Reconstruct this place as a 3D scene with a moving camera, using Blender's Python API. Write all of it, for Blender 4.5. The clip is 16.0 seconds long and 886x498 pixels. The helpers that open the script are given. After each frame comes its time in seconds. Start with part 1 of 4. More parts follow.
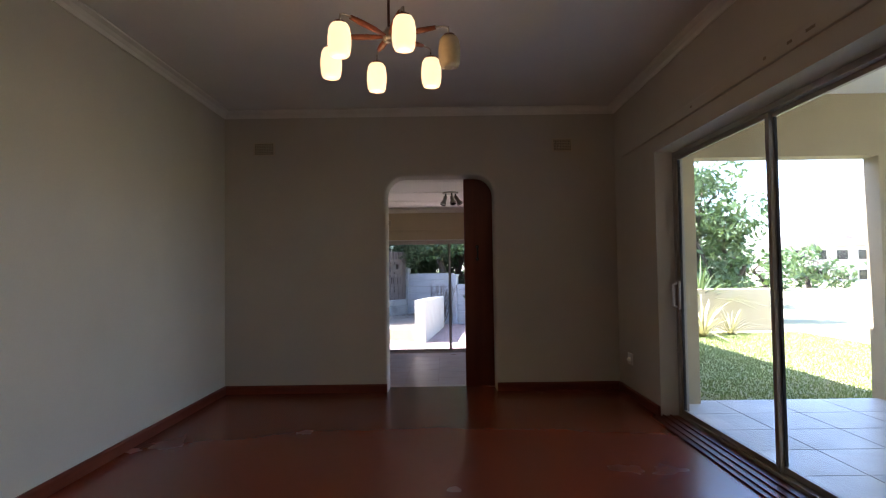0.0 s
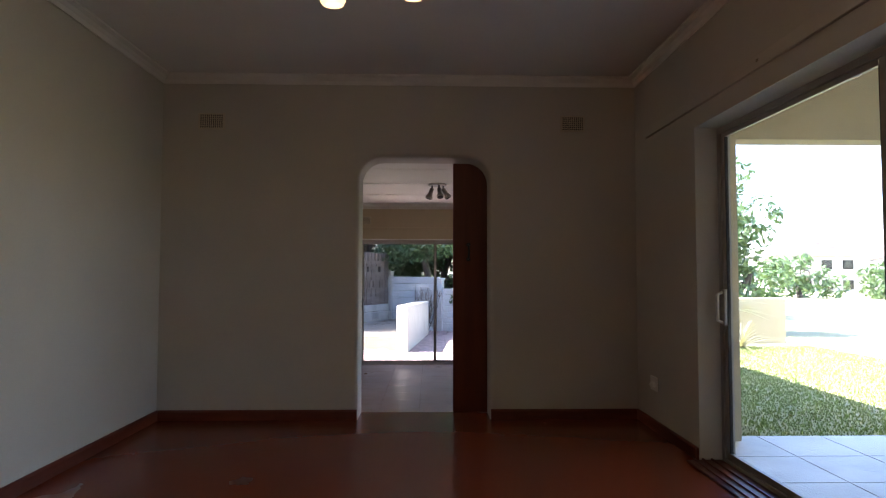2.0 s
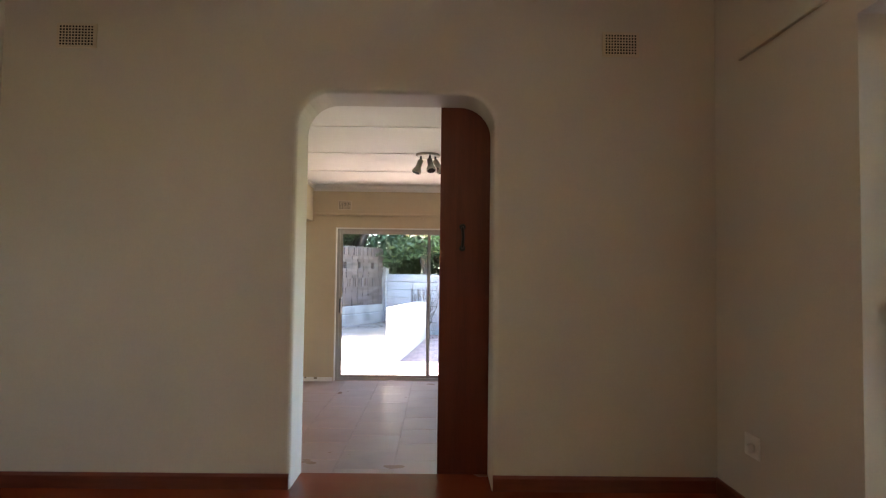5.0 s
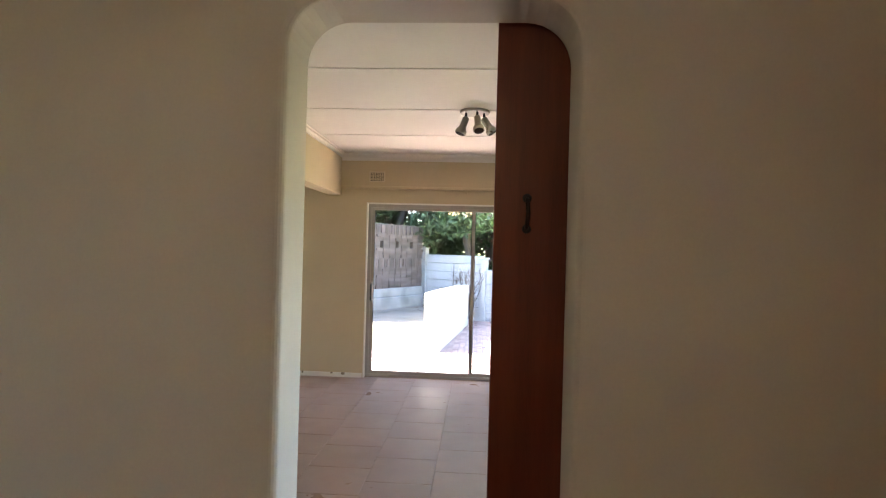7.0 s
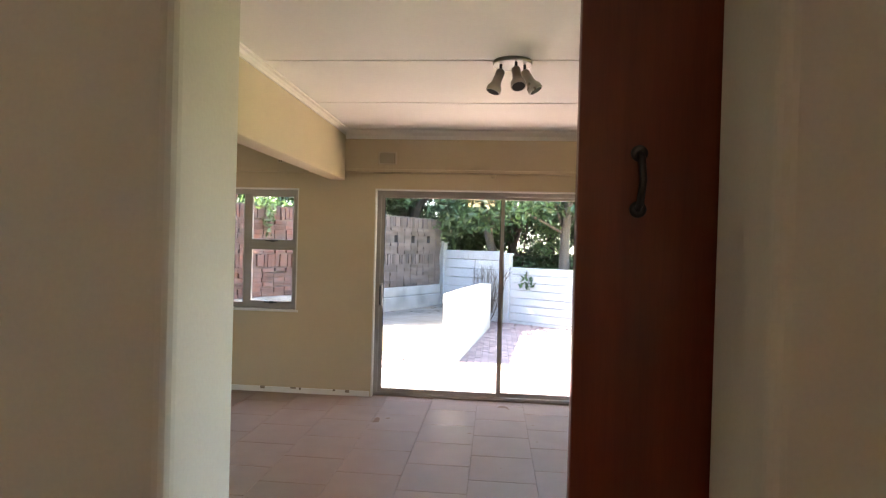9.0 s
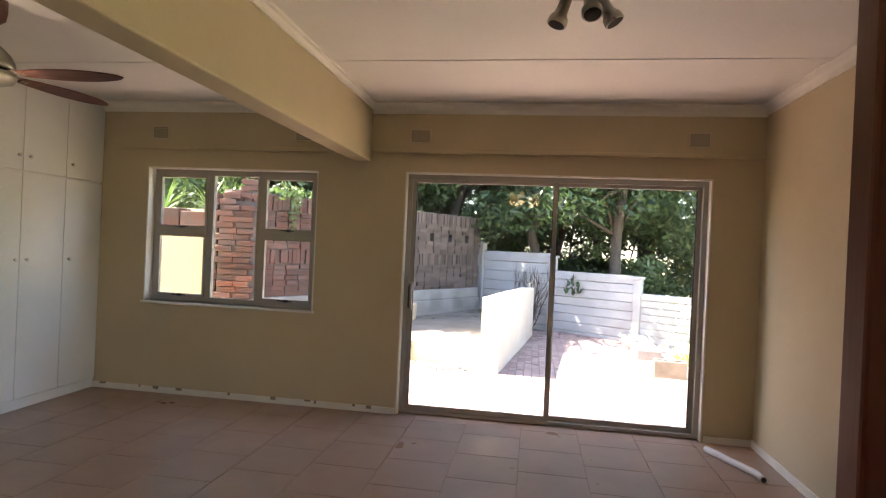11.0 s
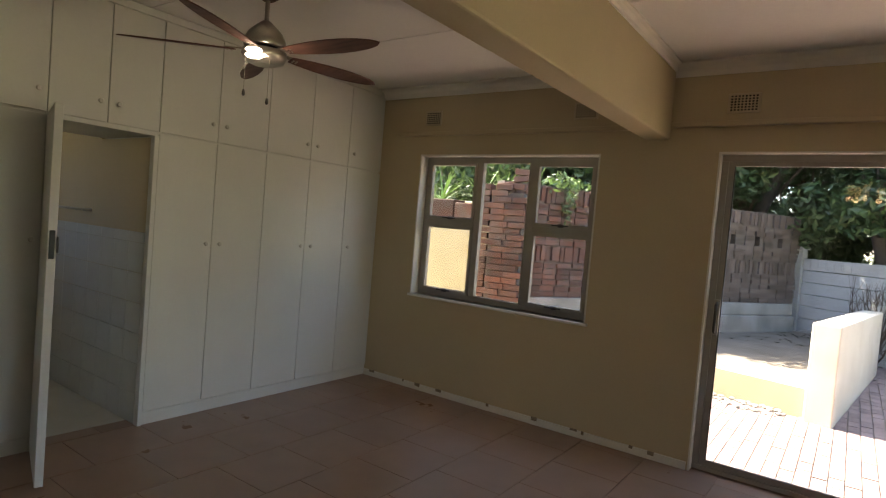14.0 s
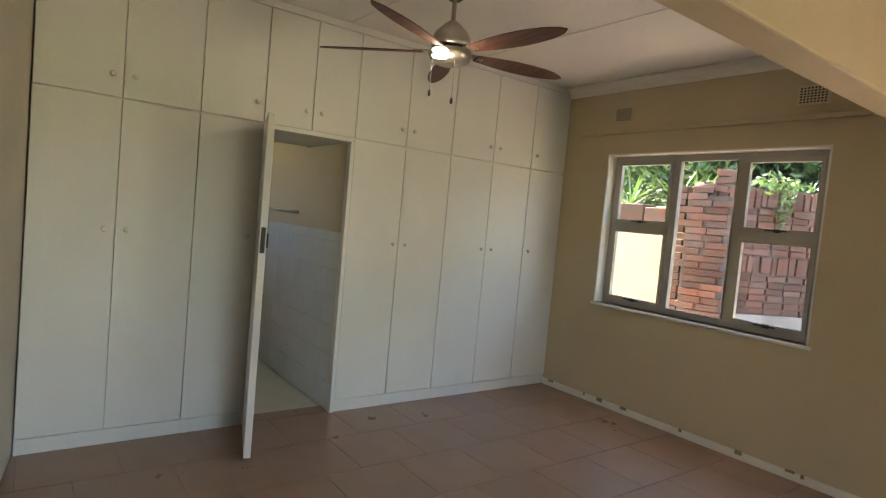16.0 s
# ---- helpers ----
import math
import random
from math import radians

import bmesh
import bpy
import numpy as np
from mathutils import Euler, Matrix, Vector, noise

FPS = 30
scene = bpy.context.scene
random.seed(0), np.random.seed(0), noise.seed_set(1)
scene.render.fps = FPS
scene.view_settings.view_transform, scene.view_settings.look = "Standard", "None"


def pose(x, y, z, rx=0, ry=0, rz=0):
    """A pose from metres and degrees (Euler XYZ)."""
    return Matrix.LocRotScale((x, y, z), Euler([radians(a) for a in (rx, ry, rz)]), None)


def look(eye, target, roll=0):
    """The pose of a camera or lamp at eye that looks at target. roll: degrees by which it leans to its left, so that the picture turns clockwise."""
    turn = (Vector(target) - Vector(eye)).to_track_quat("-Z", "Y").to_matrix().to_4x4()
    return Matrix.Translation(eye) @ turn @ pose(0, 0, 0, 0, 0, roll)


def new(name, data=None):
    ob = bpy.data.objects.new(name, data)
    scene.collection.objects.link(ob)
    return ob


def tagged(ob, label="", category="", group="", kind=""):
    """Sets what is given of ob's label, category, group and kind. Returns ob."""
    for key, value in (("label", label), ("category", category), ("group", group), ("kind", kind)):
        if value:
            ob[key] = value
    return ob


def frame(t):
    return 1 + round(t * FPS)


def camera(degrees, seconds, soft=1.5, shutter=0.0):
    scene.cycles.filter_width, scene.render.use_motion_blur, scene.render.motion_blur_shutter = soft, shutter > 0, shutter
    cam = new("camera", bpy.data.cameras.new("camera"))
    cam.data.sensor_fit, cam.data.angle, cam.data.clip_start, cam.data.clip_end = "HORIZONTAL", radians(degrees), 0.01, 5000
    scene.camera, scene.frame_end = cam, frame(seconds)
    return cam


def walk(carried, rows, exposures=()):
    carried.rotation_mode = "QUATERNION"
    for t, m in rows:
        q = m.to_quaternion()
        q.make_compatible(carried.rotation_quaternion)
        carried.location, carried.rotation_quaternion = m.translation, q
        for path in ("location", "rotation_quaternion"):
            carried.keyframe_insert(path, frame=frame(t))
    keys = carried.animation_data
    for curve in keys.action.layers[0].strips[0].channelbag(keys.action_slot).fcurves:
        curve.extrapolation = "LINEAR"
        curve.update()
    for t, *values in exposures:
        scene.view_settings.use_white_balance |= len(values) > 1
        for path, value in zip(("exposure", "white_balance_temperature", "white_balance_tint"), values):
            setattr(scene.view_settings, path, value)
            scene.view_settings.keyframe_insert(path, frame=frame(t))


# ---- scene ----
# ---------------- camera ----------------
cam = camera(75.2, 16.0, soft=1.2)
PATH = [
    (0, (0.326, -0.196, 1.151), (0.322, 1.802, 1.222), -0.8),
    (0.5, (0.333, 0.112, 1.145), (0.342, 2.11, 1.22), -0.6),
    (1, (0.341, 0.369, 1.139), (0.359, 2.367, 1.219), -0.4),
    (1.5, (0.341, 0.631, 1.13), (0.378, 2.629, 1.219), -0.1),
    (2, (0.336, 0.856, 1.13), (0.381, 2.854, 1.215), 0.1),
    (2.5, (0.328, 1.136, 1.125), (0.38, 3.134, 1.212), 0.3),
    (3, (0.354, 1.403, 1.126), (0.408, 3.401, 1.205), 0.5),
    (3.2, (0.368, 1.511, 1.125), (0.427, 3.508, 1.207), 0.6),
    (5.5, (0.543, 2.826, 1.111), (0.528, 4.824, 1.187), 0.9),
    (6, (0.52, 3.101, 1.126), (0.449, 5.099, 1.178), 1.3),
    (6.5, (0.49, 3.379, 1.145), (0.38, 5.376, 1.17), 1.5),
    (7, (0.482, 3.638, 1.163), (0.361, 5.635, 1.165), 1.5),
    (7.5, (0.484, 3.927, 1.172), (0.352, 5.922, 1.166), 1.5),
    (8, (0.465, 4.185, 1.178), (0.312, 6.179, 1.161), 1.9),
    (8.5, (0.409, 4.475, 1.18), (0.242, 6.468, 1.16), 1.7),
    (11, (0.263, 5.609, 1.069), (-0.049, 7.58, 1.062), 2.6),
    (11.5, (0.272, 5.791, 1.073), (-0.128, 7.748, 1.058), 2.8),
    (12, (0.267, 5.993, 1.08), (-0.301, 7.91, 1.052), 2.8),
    (12.5, (0.227, 6.112, 1.088), (-0.513, 7.97, 1.05), 3.7),
    (13, (0.09, 6.248, 1.084), (-0.787, 8.045, 1.034), 3.8),
    (13.5, (-0.032, 6.352, 1.076), (-1.031, 8.083, 1.013), 4.4),
    (14, (-0.086, 6.414, 1.084), (-1.248, 8.039, 1.001), 4.8),
    (14.5, (-0.101, 6.46, 1.078), (-1.426, 7.955, 0.987), 4.8),
    (15, (-0.109, 6.486, 1.069), (-1.556, 7.862, 0.971), 4.8),
    (15.5, (-0.153, 6.508, 1.056), (-1.680, 7.784, 0.953), 5.0),
    (16, (-0.185, 6.516, 1.039), (-1.789, 7.705, 0.931), 5.2),
]
walk(cam, [(t, look(eye, target, roll)) for t, eye, target, roll in PATH],
     exposures=[(0.0, 3.0, 5800, 26), (3.0, 3.0, 5900, 24), (5.5, 4.55, 6300, 19), (8.5, 4.35, 6500, 18), (11.0, 3.5, 7100, 23), (12.0, 2.9, 7200, 20), (13.0, 2.6, 7200, 18), (14.5, 3.05, 7200, 19), (16.0, 3.7, 7000, 17)])

# ---------------- sky and sun ----------------
TO_SUN = Vector((-0.76, 0.03, 1.0)).normalized()
world = bpy.data.worlds.new("world")
scene.world = world
world.use_nodes = True
wn = world.node_tree
sky = wn.nodes.new("ShaderNodeTexSky")
sky.sky_type = "NISHITA"
sky.sun_disc = False
sky.sun_elevation = math.asin(TO_SUN.z)
sky.sun_rotation = math.atan2(TO_SUN.x, TO_SUN.y)
wn.links.new(sky.outputs[0], wn.nodes["Background"].inputs[0])
wn.nodes["Background"].inputs[1].default_value = 0.15
sun = new("sun", bpy.data.lights.new("sun", "SUN"))
sun.data.energy, sun.data.angle, sun.data.color = 4.8, radians(0.5), (1.0, 0.95, 0.87)
sun.matrix_world = look(TO_SUN * 30, (0, 0, 0))

# ---------------- plan, in metres ----------------
ZA, ZB, ZP, ZG = -0.115, -0.40, -0.13, -0.50      # floors of the two rooms, the covered patio, the paved yard
YA, YA2 = 5.83, 6.11                              # partition with the arch, front and back
XL, XR = -1.975, 2.135                            # side walls of the first room
YB = 10.48                                        # far wall of the second room
XBR, XC = 2.03, -3.81                             # its side wall and the cupboard fronts
YSTEP = 6.095                                     # edge of the step down under the arch
HA, HB = 2.845, 2.29                               # ceilings


# ---------------- materials ----------------
def material(name, color, rough=0.6, metal=0.0, var=0.12, scale=6.0, fine=60.0, bump=0.15, tint=None, per_object=0.0, per_island=0.0, streak=None, spec=0.5, coat=0.0, world_space=False):
    m = bpy.data.materials.new(name)
    m.use_nodes = True
    nt = m.node_tree
    n, ln = nt.nodes, nt.links
    bs = n["Principled BSDF"]
    tc = n.new("ShaderNodeTexCoord")
    mp = n.new("ShaderNodeMapping")
    ln.new(n.new("ShaderNodeNewGeometry").outputs["Position"] if world_space else tc.outputs["Object"], mp.inputs[0])
    if streak:
        mp.inputs["Scale"].default_value = streak
    big = n.new("ShaderNodeTexNoise")
    big.inputs["Scale"].default_value, big.inputs["Detail"].default_value = scale, 5
    small = n.new("ShaderNodeTexNoise")
    small.inputs["Scale"].default_value, small.inputs["Detail"].default_value = fine, 4
    ln.new(mp.outputs[0], big.inputs[0])
    ln.new(mp.outputs[0], small.inputs[0])
    mix = n.new("ShaderNodeMix")
    mix.data_type = "RGBA"
    other = tint or tuple(max(0.0, c * (1 - 2.2 * var)) for c in color)
    mix.inputs[6].default_value, mix.inputs[7].default_value = (*color, 1), (*other, 1)
    add = n.new("ShaderNodeMath")
    add.operation = "MULTIPLY_ADD"
    ln.new(small.outputs[0], add.inputs[0])
    add.inputs[1].default_value = 0.4
    ln.new(big.outputs[0], add.inputs[2])
    ramp = n.new("ShaderNodeMapRange")
    ramp.inputs[1].default_value, ramp.inputs[2].default_value = 0.45, 0.95
    ln.new(add.outputs[0], ramp.inputs[0])
    ln.new(ramp.outputs[0], mix.inputs[0])
    last = mix.outputs[2]
    if per_object or per_island:
        src = n.new("ShaderNodeObjectInfo").outputs["Random"] if per_object else n.new("ShaderNodeNewGeometry").outputs["Random Per Island"]
        amount = per_object or per_island
        mr = n.new("ShaderNodeMapRange")
        mr.inputs[3].default_value, mr.inputs[4].default_value = 1 - amount, 1 + amount
        ln.new(src, mr.inputs[0])
        hsv = n.new("ShaderNodeHueSaturation")
        ln.new(mr.outputs[0], hsv.inputs["Value"])
        ln.new(last, hsv.inputs["Color"])
        last = hsv.outputs[0]
    ln.new(last, bs.inputs["Base Color"])
    bs.inputs["Metallic"].default_value = metal
    bs.inputs["Specular IOR Level"].default_value = spec
    bs.inputs["Coat Weight"].default_value = coat
    bs.inputs["Coat Roughness"].default_value = 0.15
    rr = n.new("ShaderNodeMapRange")
    rr.inputs[3].default_value, rr.inputs[4].default_value = max(0.03, rough - 0.08), min(1, rough + 0.1)
    ln.new(big.outputs[0], rr.inputs[0])
    ln.new(rr.outputs[0], bs.inputs["Roughness"])
    if bump:
        bp = n.new("ShaderNodeBump")
        bp.inputs["Strength"].default_value, bp.inputs["Distance"].default_value = bump, 0.004
        ln.new(small.outputs[0], bp.inputs["Height"])
        ln.new(bp.outputs[0], bs.inputs["Normal"])
    return m


def leaf_material(name, color, color2):
    m = material(name, color, 0.45, var=0.3, scale=1.5, bump=0, tint=color2, per_island=0.45)
    bs = m.node_tree.nodes["Principled BSDF"]
    out = m.node_tree.nodes["Material Output"]
    tr = m.node_tree.nodes.new("ShaderNodeBsdfTranslucent")
    tr.inputs[0].default_value = (color[0] * 1.6, color[1] * 1.7, color[2], 1)
    mx = m.node_tree.nodes.new("ShaderNodeMixShader")
    mx.inputs[0].default_value = 0.2
    m.node_tree.links.new(bs.outputs[0], mx.inputs[1])
    m.node_tree.links.new(tr.outputs[0], mx.inputs[2])
    m.node_tree.links.new(mx.outputs[0], out.inputs[0])
    return m


def glass_material(name, tint=(0.93, 0.96, 0.95)):
    m = bpy.data.materials.new(name)
    m.use_nodes = True
    n, ln = m.node_tree.nodes, m.node_tree.links
    n.remove(n["Principled BSDF"])
    t = n.new("ShaderNodeBsdfTransparent")
    t.inputs[0].default_value = (*tint, 1)
    g = n.new("ShaderNodeBsdfGlossy")
    g.inputs["Roughness"].default_value = 0.01
    lw = n.new("ShaderNodeLayerWeight")
    pw = n.new("ShaderNodeMath")
    pw.operation = "POWER"
    pw.inputs[1].default_value = 5.0
    ln.new(lw.outputs["Facing"], pw.inputs[0])
    f = n.new("ShaderNodeMath")
    f.operation = "MULTIPLY_ADD"
    f.inputs[1].default_value, f.inputs[2].default_value = 0.8, 0.035
    ln.new(pw.outputs[0], f.inputs[0])
    mx = n.new("ShaderNodeMixShader")
    ln.new(f.outputs[0], mx.inputs[0])
    ln.new(t.outputs[0], mx.inputs[1])
    ln.new(g.outputs[0], mx.inputs[2])
    ln.new(mx.outputs[0], n["Material Output"].inputs[0])
    return m


def glow_material(name, color, strength):
    m = bpy.data.materials.new(name)
    m.use_nodes = True
    bs = m.node_tree.nodes["Principled BSDF"]
    bs.inputs["Base Color"].default_value = (*color, 1)
    bs.inputs["Emission Color"].default_value = (*color, 1)
    bs.inputs["Emission Strength"].default_value = strength
    bs.inputs["Roughness"].default_value = 0.3
    return m


M = {}
M["wall_a"] = material("painted_plaster_a", (0.58, 0.525, 0.435), 0.7, var=0.05, scale=1.3, fine=90, bump=0.12)
M["wall_b"] = material("painted_plaster_b", (0.58, 0.475, 0.305), 0.65, var=0.05, scale=1.5, fine=90, bump=0.12)
M["reveal"] = material("white_reveal_paint", (0.78, 0.75, 0.68), 0.6, var=0.05, bump=0.1)
M["ceiling"] = material("ceiling_paint", (0.80, 0.77, 0.71), 0.75, var=0.04, scale=1.2, fine=50, bump=0.08)
M["cornice"] = material("cornice_paint", (0.80, 0.76, 0.68), 0.6, var=0.04, bump=0.05)
M["floor_a"] = material("polished_red_floor", (0.23, 0.045, 0.018), 0.24, var=0.18, scale=0.9, fine=25, bump=0.0, tint=(0.215, 0.041, 0.0165), coat=0.0)
M["skirting"] = material("dark_red_skirting", (0.16, 0.035, 0.016), 0.35, var=0.15, scale=8, streak=(0.4, 0.4, 5), bump=0.05)
M["tile_b"] = material("beige_pink_tile", (0.35, 0.225, 0.16), 0.30, var=0.05, scale=4, fine=45, bump=0.04, per_object=0.03, world_space=True)
M["grout"] = material("grout", (0.34, 0.235, 0.175), 0.9, var=0.1)
M["patio_tile"] = material("patio_tile", (0.62, 0.60, 0.56), 0.4, var=0.08, scale=5, bump=0.05, per_object=0.06, world_space=True)
M["door_wood"] = material("red_brown_wood", (0.17, 0.034, 0.014), 0.38, var=0.2, scale=3, fine=40, streak=(6, 6, 0.35), bump=0.06)
M["alu"] = material("bronze_aluminium", (0.40, 0.37, 0.33), 0.42, metal=0.3, var=0.05, bump=0.02)
M["alu_dark"] = material("dark_seal", (0.035, 0.033, 0.032), 0.5, var=0.05, bump=0)
M["black"] = material("black_handle", (0.02, 0.02, 0.022), 0.4, var=0.05, bump=0)
M["glass"] = glass_material("window_glass")
M["white_paint"] = material("white_cupboard_paint", (0.74, 0.73, 0.69), 0.42, var=0.035, scale=2, fine=70, bump=0.05)
M["gap"] = material("dark_gap", (0.14, 0.12, 0.10), 0.8, bump=0)
M["knob"] = material("knob_metal", (0.70, 0.68, 0.63), 0.35, metal=0.15, bump=0)
M["vent"] = material("vent_plaster", (0.62, 0.53, 0.38), 0.7, var=0.06, bump=0.1)
# near-black, mostly painted in for the shade inside hollows
M["vent_hole"] = material("vent_dark", (0.03, 0.025, 0.02), 0.9, bump=0)
M["steel"] = material("brushed_nickel", (0.42, 0.39, 0.33), 0.3, metal=0.9, var=0.08, bump=0.03)
M["blade"] = material("mahogany_blade", (0.15, 0.06, 0.038), 0.55, var=0.25, scale=4, streak=(1, 8, 8), bump=0.04)
M["arm_wood"] = material("reddish_teak_arm", (0.30, 0.085, 0.03), 0.35, var=0.2, scale=20, bump=0.03)
M["shade_lit"] = glow_material("glowing_opal_glass", (1.0, 0.66, 0.28), 0.22)
M["shade_off"] = material("opal_glass_off", (0.62, 0.50, 0.30), 0.25, var=0.1, bump=0)
M["bulb"] = glow_material("bulb_glow", (1.0, 0.93, 0.78), 1.6)
M["plastic"] = material("white_plastic", (0.78, 0.76, 0.70), 0.35, var=0.03, bump=0)
M["pvc"] = material("grey_pvc", (0.62, 0.62, 0.60), 0.4, var=0.06, bump=0.02)
M["chip"] = material("bare_plaster_chip", (0.36, 0.29, 0.21), 0.9, var=0.2, scale=30)
M["wall_tile"] = material("white_wall_tile", (0.72, 0.74, 0.70), 0.16, var=0.03, bump=0, per_object=0.03, world_space=True)
M["bath_floor"] = material("pale_floor_tile", (0.66, 0.64, 0.58), 0.35, var=0.04, bump=0, per_object=0.04, world_space=True)
M["brick"] = material("clay_brick", (0.145, 0.048, 0.026), 0.9, var=0.25, scale=5.5, fine=24, bump=1.0, tint=(0.11, 0.085, 0.074), per_object=0.42, world_space=True)
# same clay brick, greyed because shade is mixed into its colour
M["brick_far"] = material("clay_brick_shade_tone", (0.115, 0.075, 0.058), 0.88, var=0.25, scale=9, fine=50, bump=0.6, tint=(0.10, 0.08, 0.07), per_island=0.45)
M["mortar"] = material("old_mortar", (0.15, 0.12, 0.10), 0.95, var=0.3, scale=5, bump=0.5)
M["white_out"] = material("pale_outdoor_plaster", (0.64, 0.60, 0.51), 0.85, var=0.08, scale=2.5, fine=40, bump=0.35, tint=(0.52, 0.47, 0.38))
# terrace screed with the dappled leaf shade put into its colour
M["terrace"] = material("shade_toned_terrace_screed", (0.24, 0.205, 0.16), 0.92, var=0.3, scale=2.2, fine=30, bump=0.5, tint=(0.13, 0.11, 0.085))
M["block"] = material("sandy_concrete_block", (0.30, 0.25, 0.19), 0.92, var=0.2, scale=6, fine=50, bump=0.6)
M["dry_leaf"] = leaf_material("dry_strap_leaf", (0.34, 0.30, 0.16), (0.42, 0.38, 0.24))
M["concrete"] = material("weathered_concrete", (0.36, 0.34, 0.30), 0.9, var=0.22, scale=3, fine=40, bump=0.5)
M["precast"] = material("white_precast", (0.50, 0.49, 0.46), 0.85, var=0.12, scale=3, fine=30, bump=0.6, world_space=True)
M["cream_out"] = material("cream_outdoor_plaster", (0.56, 0.46, 0.30), 0.85, var=0.08, scale=2.5, fine=40, bump=0.35, tint=(0.48, 0.39, 0.25))
M["paver"] = material("red_paver", (0.38, 0.265, 0.23), 0.85, var=0.2, scale=6, fine=50, bump=0.4, tint=(0.28, 0.20, 0.18), per_object=0.2, world_space=True)
M["paver_far"] = material("red_paver_far", (0.38, 0.265, 0.23), 0.85, var=0.2, scale=6, fine=50, bump=0.4, tint=(0.28, 0.20, 0.18), per_island=0.2)
M["sand"] = material("sandy_joint", (0.30, 0.25, 0.20), 0.95, var=0.2, scale=8, bump=0.4)
M["lawn"] = material("lawn_soil", (0.33, 0.32, 0.15), 0.95, var=0.3, scale=1.2, fine=30, bump=0.6, tint=(0.38, 0.35, 0.19))
M["grass"] = leaf_material("grass_blades", (0.20, 0.27, 0.075), (0.30, 0.31, 0.12))
M["leaf"] = leaf_material("tree_leaf", (0.030, 0.062, 0.020), (0.06, 0.10, 0.035))
# bush green; on two fence trees its paleness stands in for sunlight
M["leaf_light"] = leaf_material("bush_and_sunlit_tree_leaf", (0.085, 0.145, 0.05), (0.15, 0.20, 0.09))
M["bark"] = material("bark", (0.13, 0.10, 0.075), 0.95, var=0.3, scale=8, streak=(4, 4, 0.6), bump=0.8)
M["roof"] = material("dark_roof_fascia", (0.12, 0.10, 0.09), 0.8, var=0.15)
M["house"] = material("far_house_plaster", (0.62, 0.56, 0.50), 0.8, var=0.1, scale=0.5)
M["house_roof"] = material("far_house_roof", (0.46, 0.36, 0.32), 0.8, var=0.15, scale=1)


# ---------------- mesh helpers ----------------
def box(bm, x0, x1, y0, y1, z0, z1, bevel=0.0, m=None):
    mat = Matrix.LocRotScale(((x0 + x1) / 2, (y0 + y1) / 2, (z0 + z1) / 2), None, (x1 - x0, y1 - y0, z1 - z0))
    made = bmesh.ops.create_cube(bm, size=1.0, matrix=(m @ mat if m else mat))
    if bevel:
        edges = {e for v in made["verts"] for e in v.link_edges}
        bmesh.ops.bevel(bm, geom=list(edges), offset=bevel, segments=2, affect="EDGES", profile=0.5)
    return bm


def boxed(*a, **k):
    return box(bmesh.new(), *a, **k)


def lathe(profile, sides=24, m=None, bm=None):
    """Turns (radius, height) pairs about z."""
    bm = bm or bmesh.new()
    rings = []
    for r, z in profile:
        ring = []
        for i in range(sides):
            a = 2 * math.pi * i / sides
            v = Vector((r * math.cos(a), r * math.sin(a), z))
            ring.append(bm.verts.new(m @ v if m else v))
        rings.append(ring)
    for a, b in zip(rings, rings[1:]):
        for i in range(sides):
            bm.faces.new((a[i], a[(i + 1) % sides], b[(i + 1) % sides], b[i]))
    bm.faces.new(list(reversed(rings[0])))
    bm.faces.new(rings[-1])
    for f in bm.faces:
        f.smooth = len(f.verts) == 4
    return bm


def tube(points, radius, sides=10, bm=None, taper=1.0):
    """A round bar along points."""
    bm = bm or bmesh.new()
    pts = [Vector(p) for p in points]
    rings = []
    for i, p in enumerate(pts):
        d = (pts[min(i + 1, len(pts) - 1)] - pts[max(i - 1, 0)]).normalized()
        side = d.orthogonal().normalized() if i == 0 else (side - d * side.dot(d)).normalized()
        up = d.cross(side)
        r = radius * (1 + (taper - 1) * i / max(1, len(pts) - 1))
        rings.append([bm.verts.new(p + r * (math.cos(2 * math.pi * k / sides) * side + math.sin(2 * math.pi * k / sides) * up)) for k in range(sides)])
    for a, b in zip(rings, rings[1:]):
        for k in range(sides):
            f = bm.faces.new((a[k], a[(k + 1) % sides], b[(k + 1) % sides], b[k]))
            f.smooth = True
    bm.faces.new(list(reversed(rings[0])))
    bm.faces.new(rings[-1])
    return bm


def prism(outline, axis, a, b, bm=None):
    """A 2D outline pushed along an axis from a to b: for 'x' the outline is (y, z), for 'y' (x, z), for 'z' (x, y)."""
    bm = bm or bmesh.new()

    def at(p, t):
        return {"x": (t, p[0], p[1]), "y": (p[0], t, p[1]), "z": (p[0], p[1], t)}[axis]
    lo = [bm.verts.new(at(p, a)) for p in outline]
    hi = [bm.verts.new(at(p, b)) for p in outline]
    k = len(outline)
    bm.faces.new(lo)
    bm.faces.new(list(reversed(hi)))
    for i in range(k):
        bm.faces.new((lo[i], hi[i], hi[(i + 1) % k], lo[(i + 1) % k]))
    bmesh.ops.recalc_face_normals(bm, faces=bm.faces)
    return bm


def mesh_of(name, bm, mat):
    me = bpy.data.meshes.new(name)
    bm.to_mesh(me)
    bm.free()
    me.materials.append(mat)
    return me


def part(name, bm, mat, parent, label=""):
    ob = new(name, mesh_of(name, bm, mat))
    ob.parent = parent
    return tagged(ob, label)


def thing(name, label, category, group="", at=None):
    ob = new(name)
    ob.empty_display_size = 0.1
    if at is not None:
        ob.matrix_world = at
    return tagged(ob, label, category, group)


def solid(name, bm, mat, label, category, kind="structure", group=""):
    return tagged(new(name, mesh_of(name, bm, mat)), label, category, group, kind)


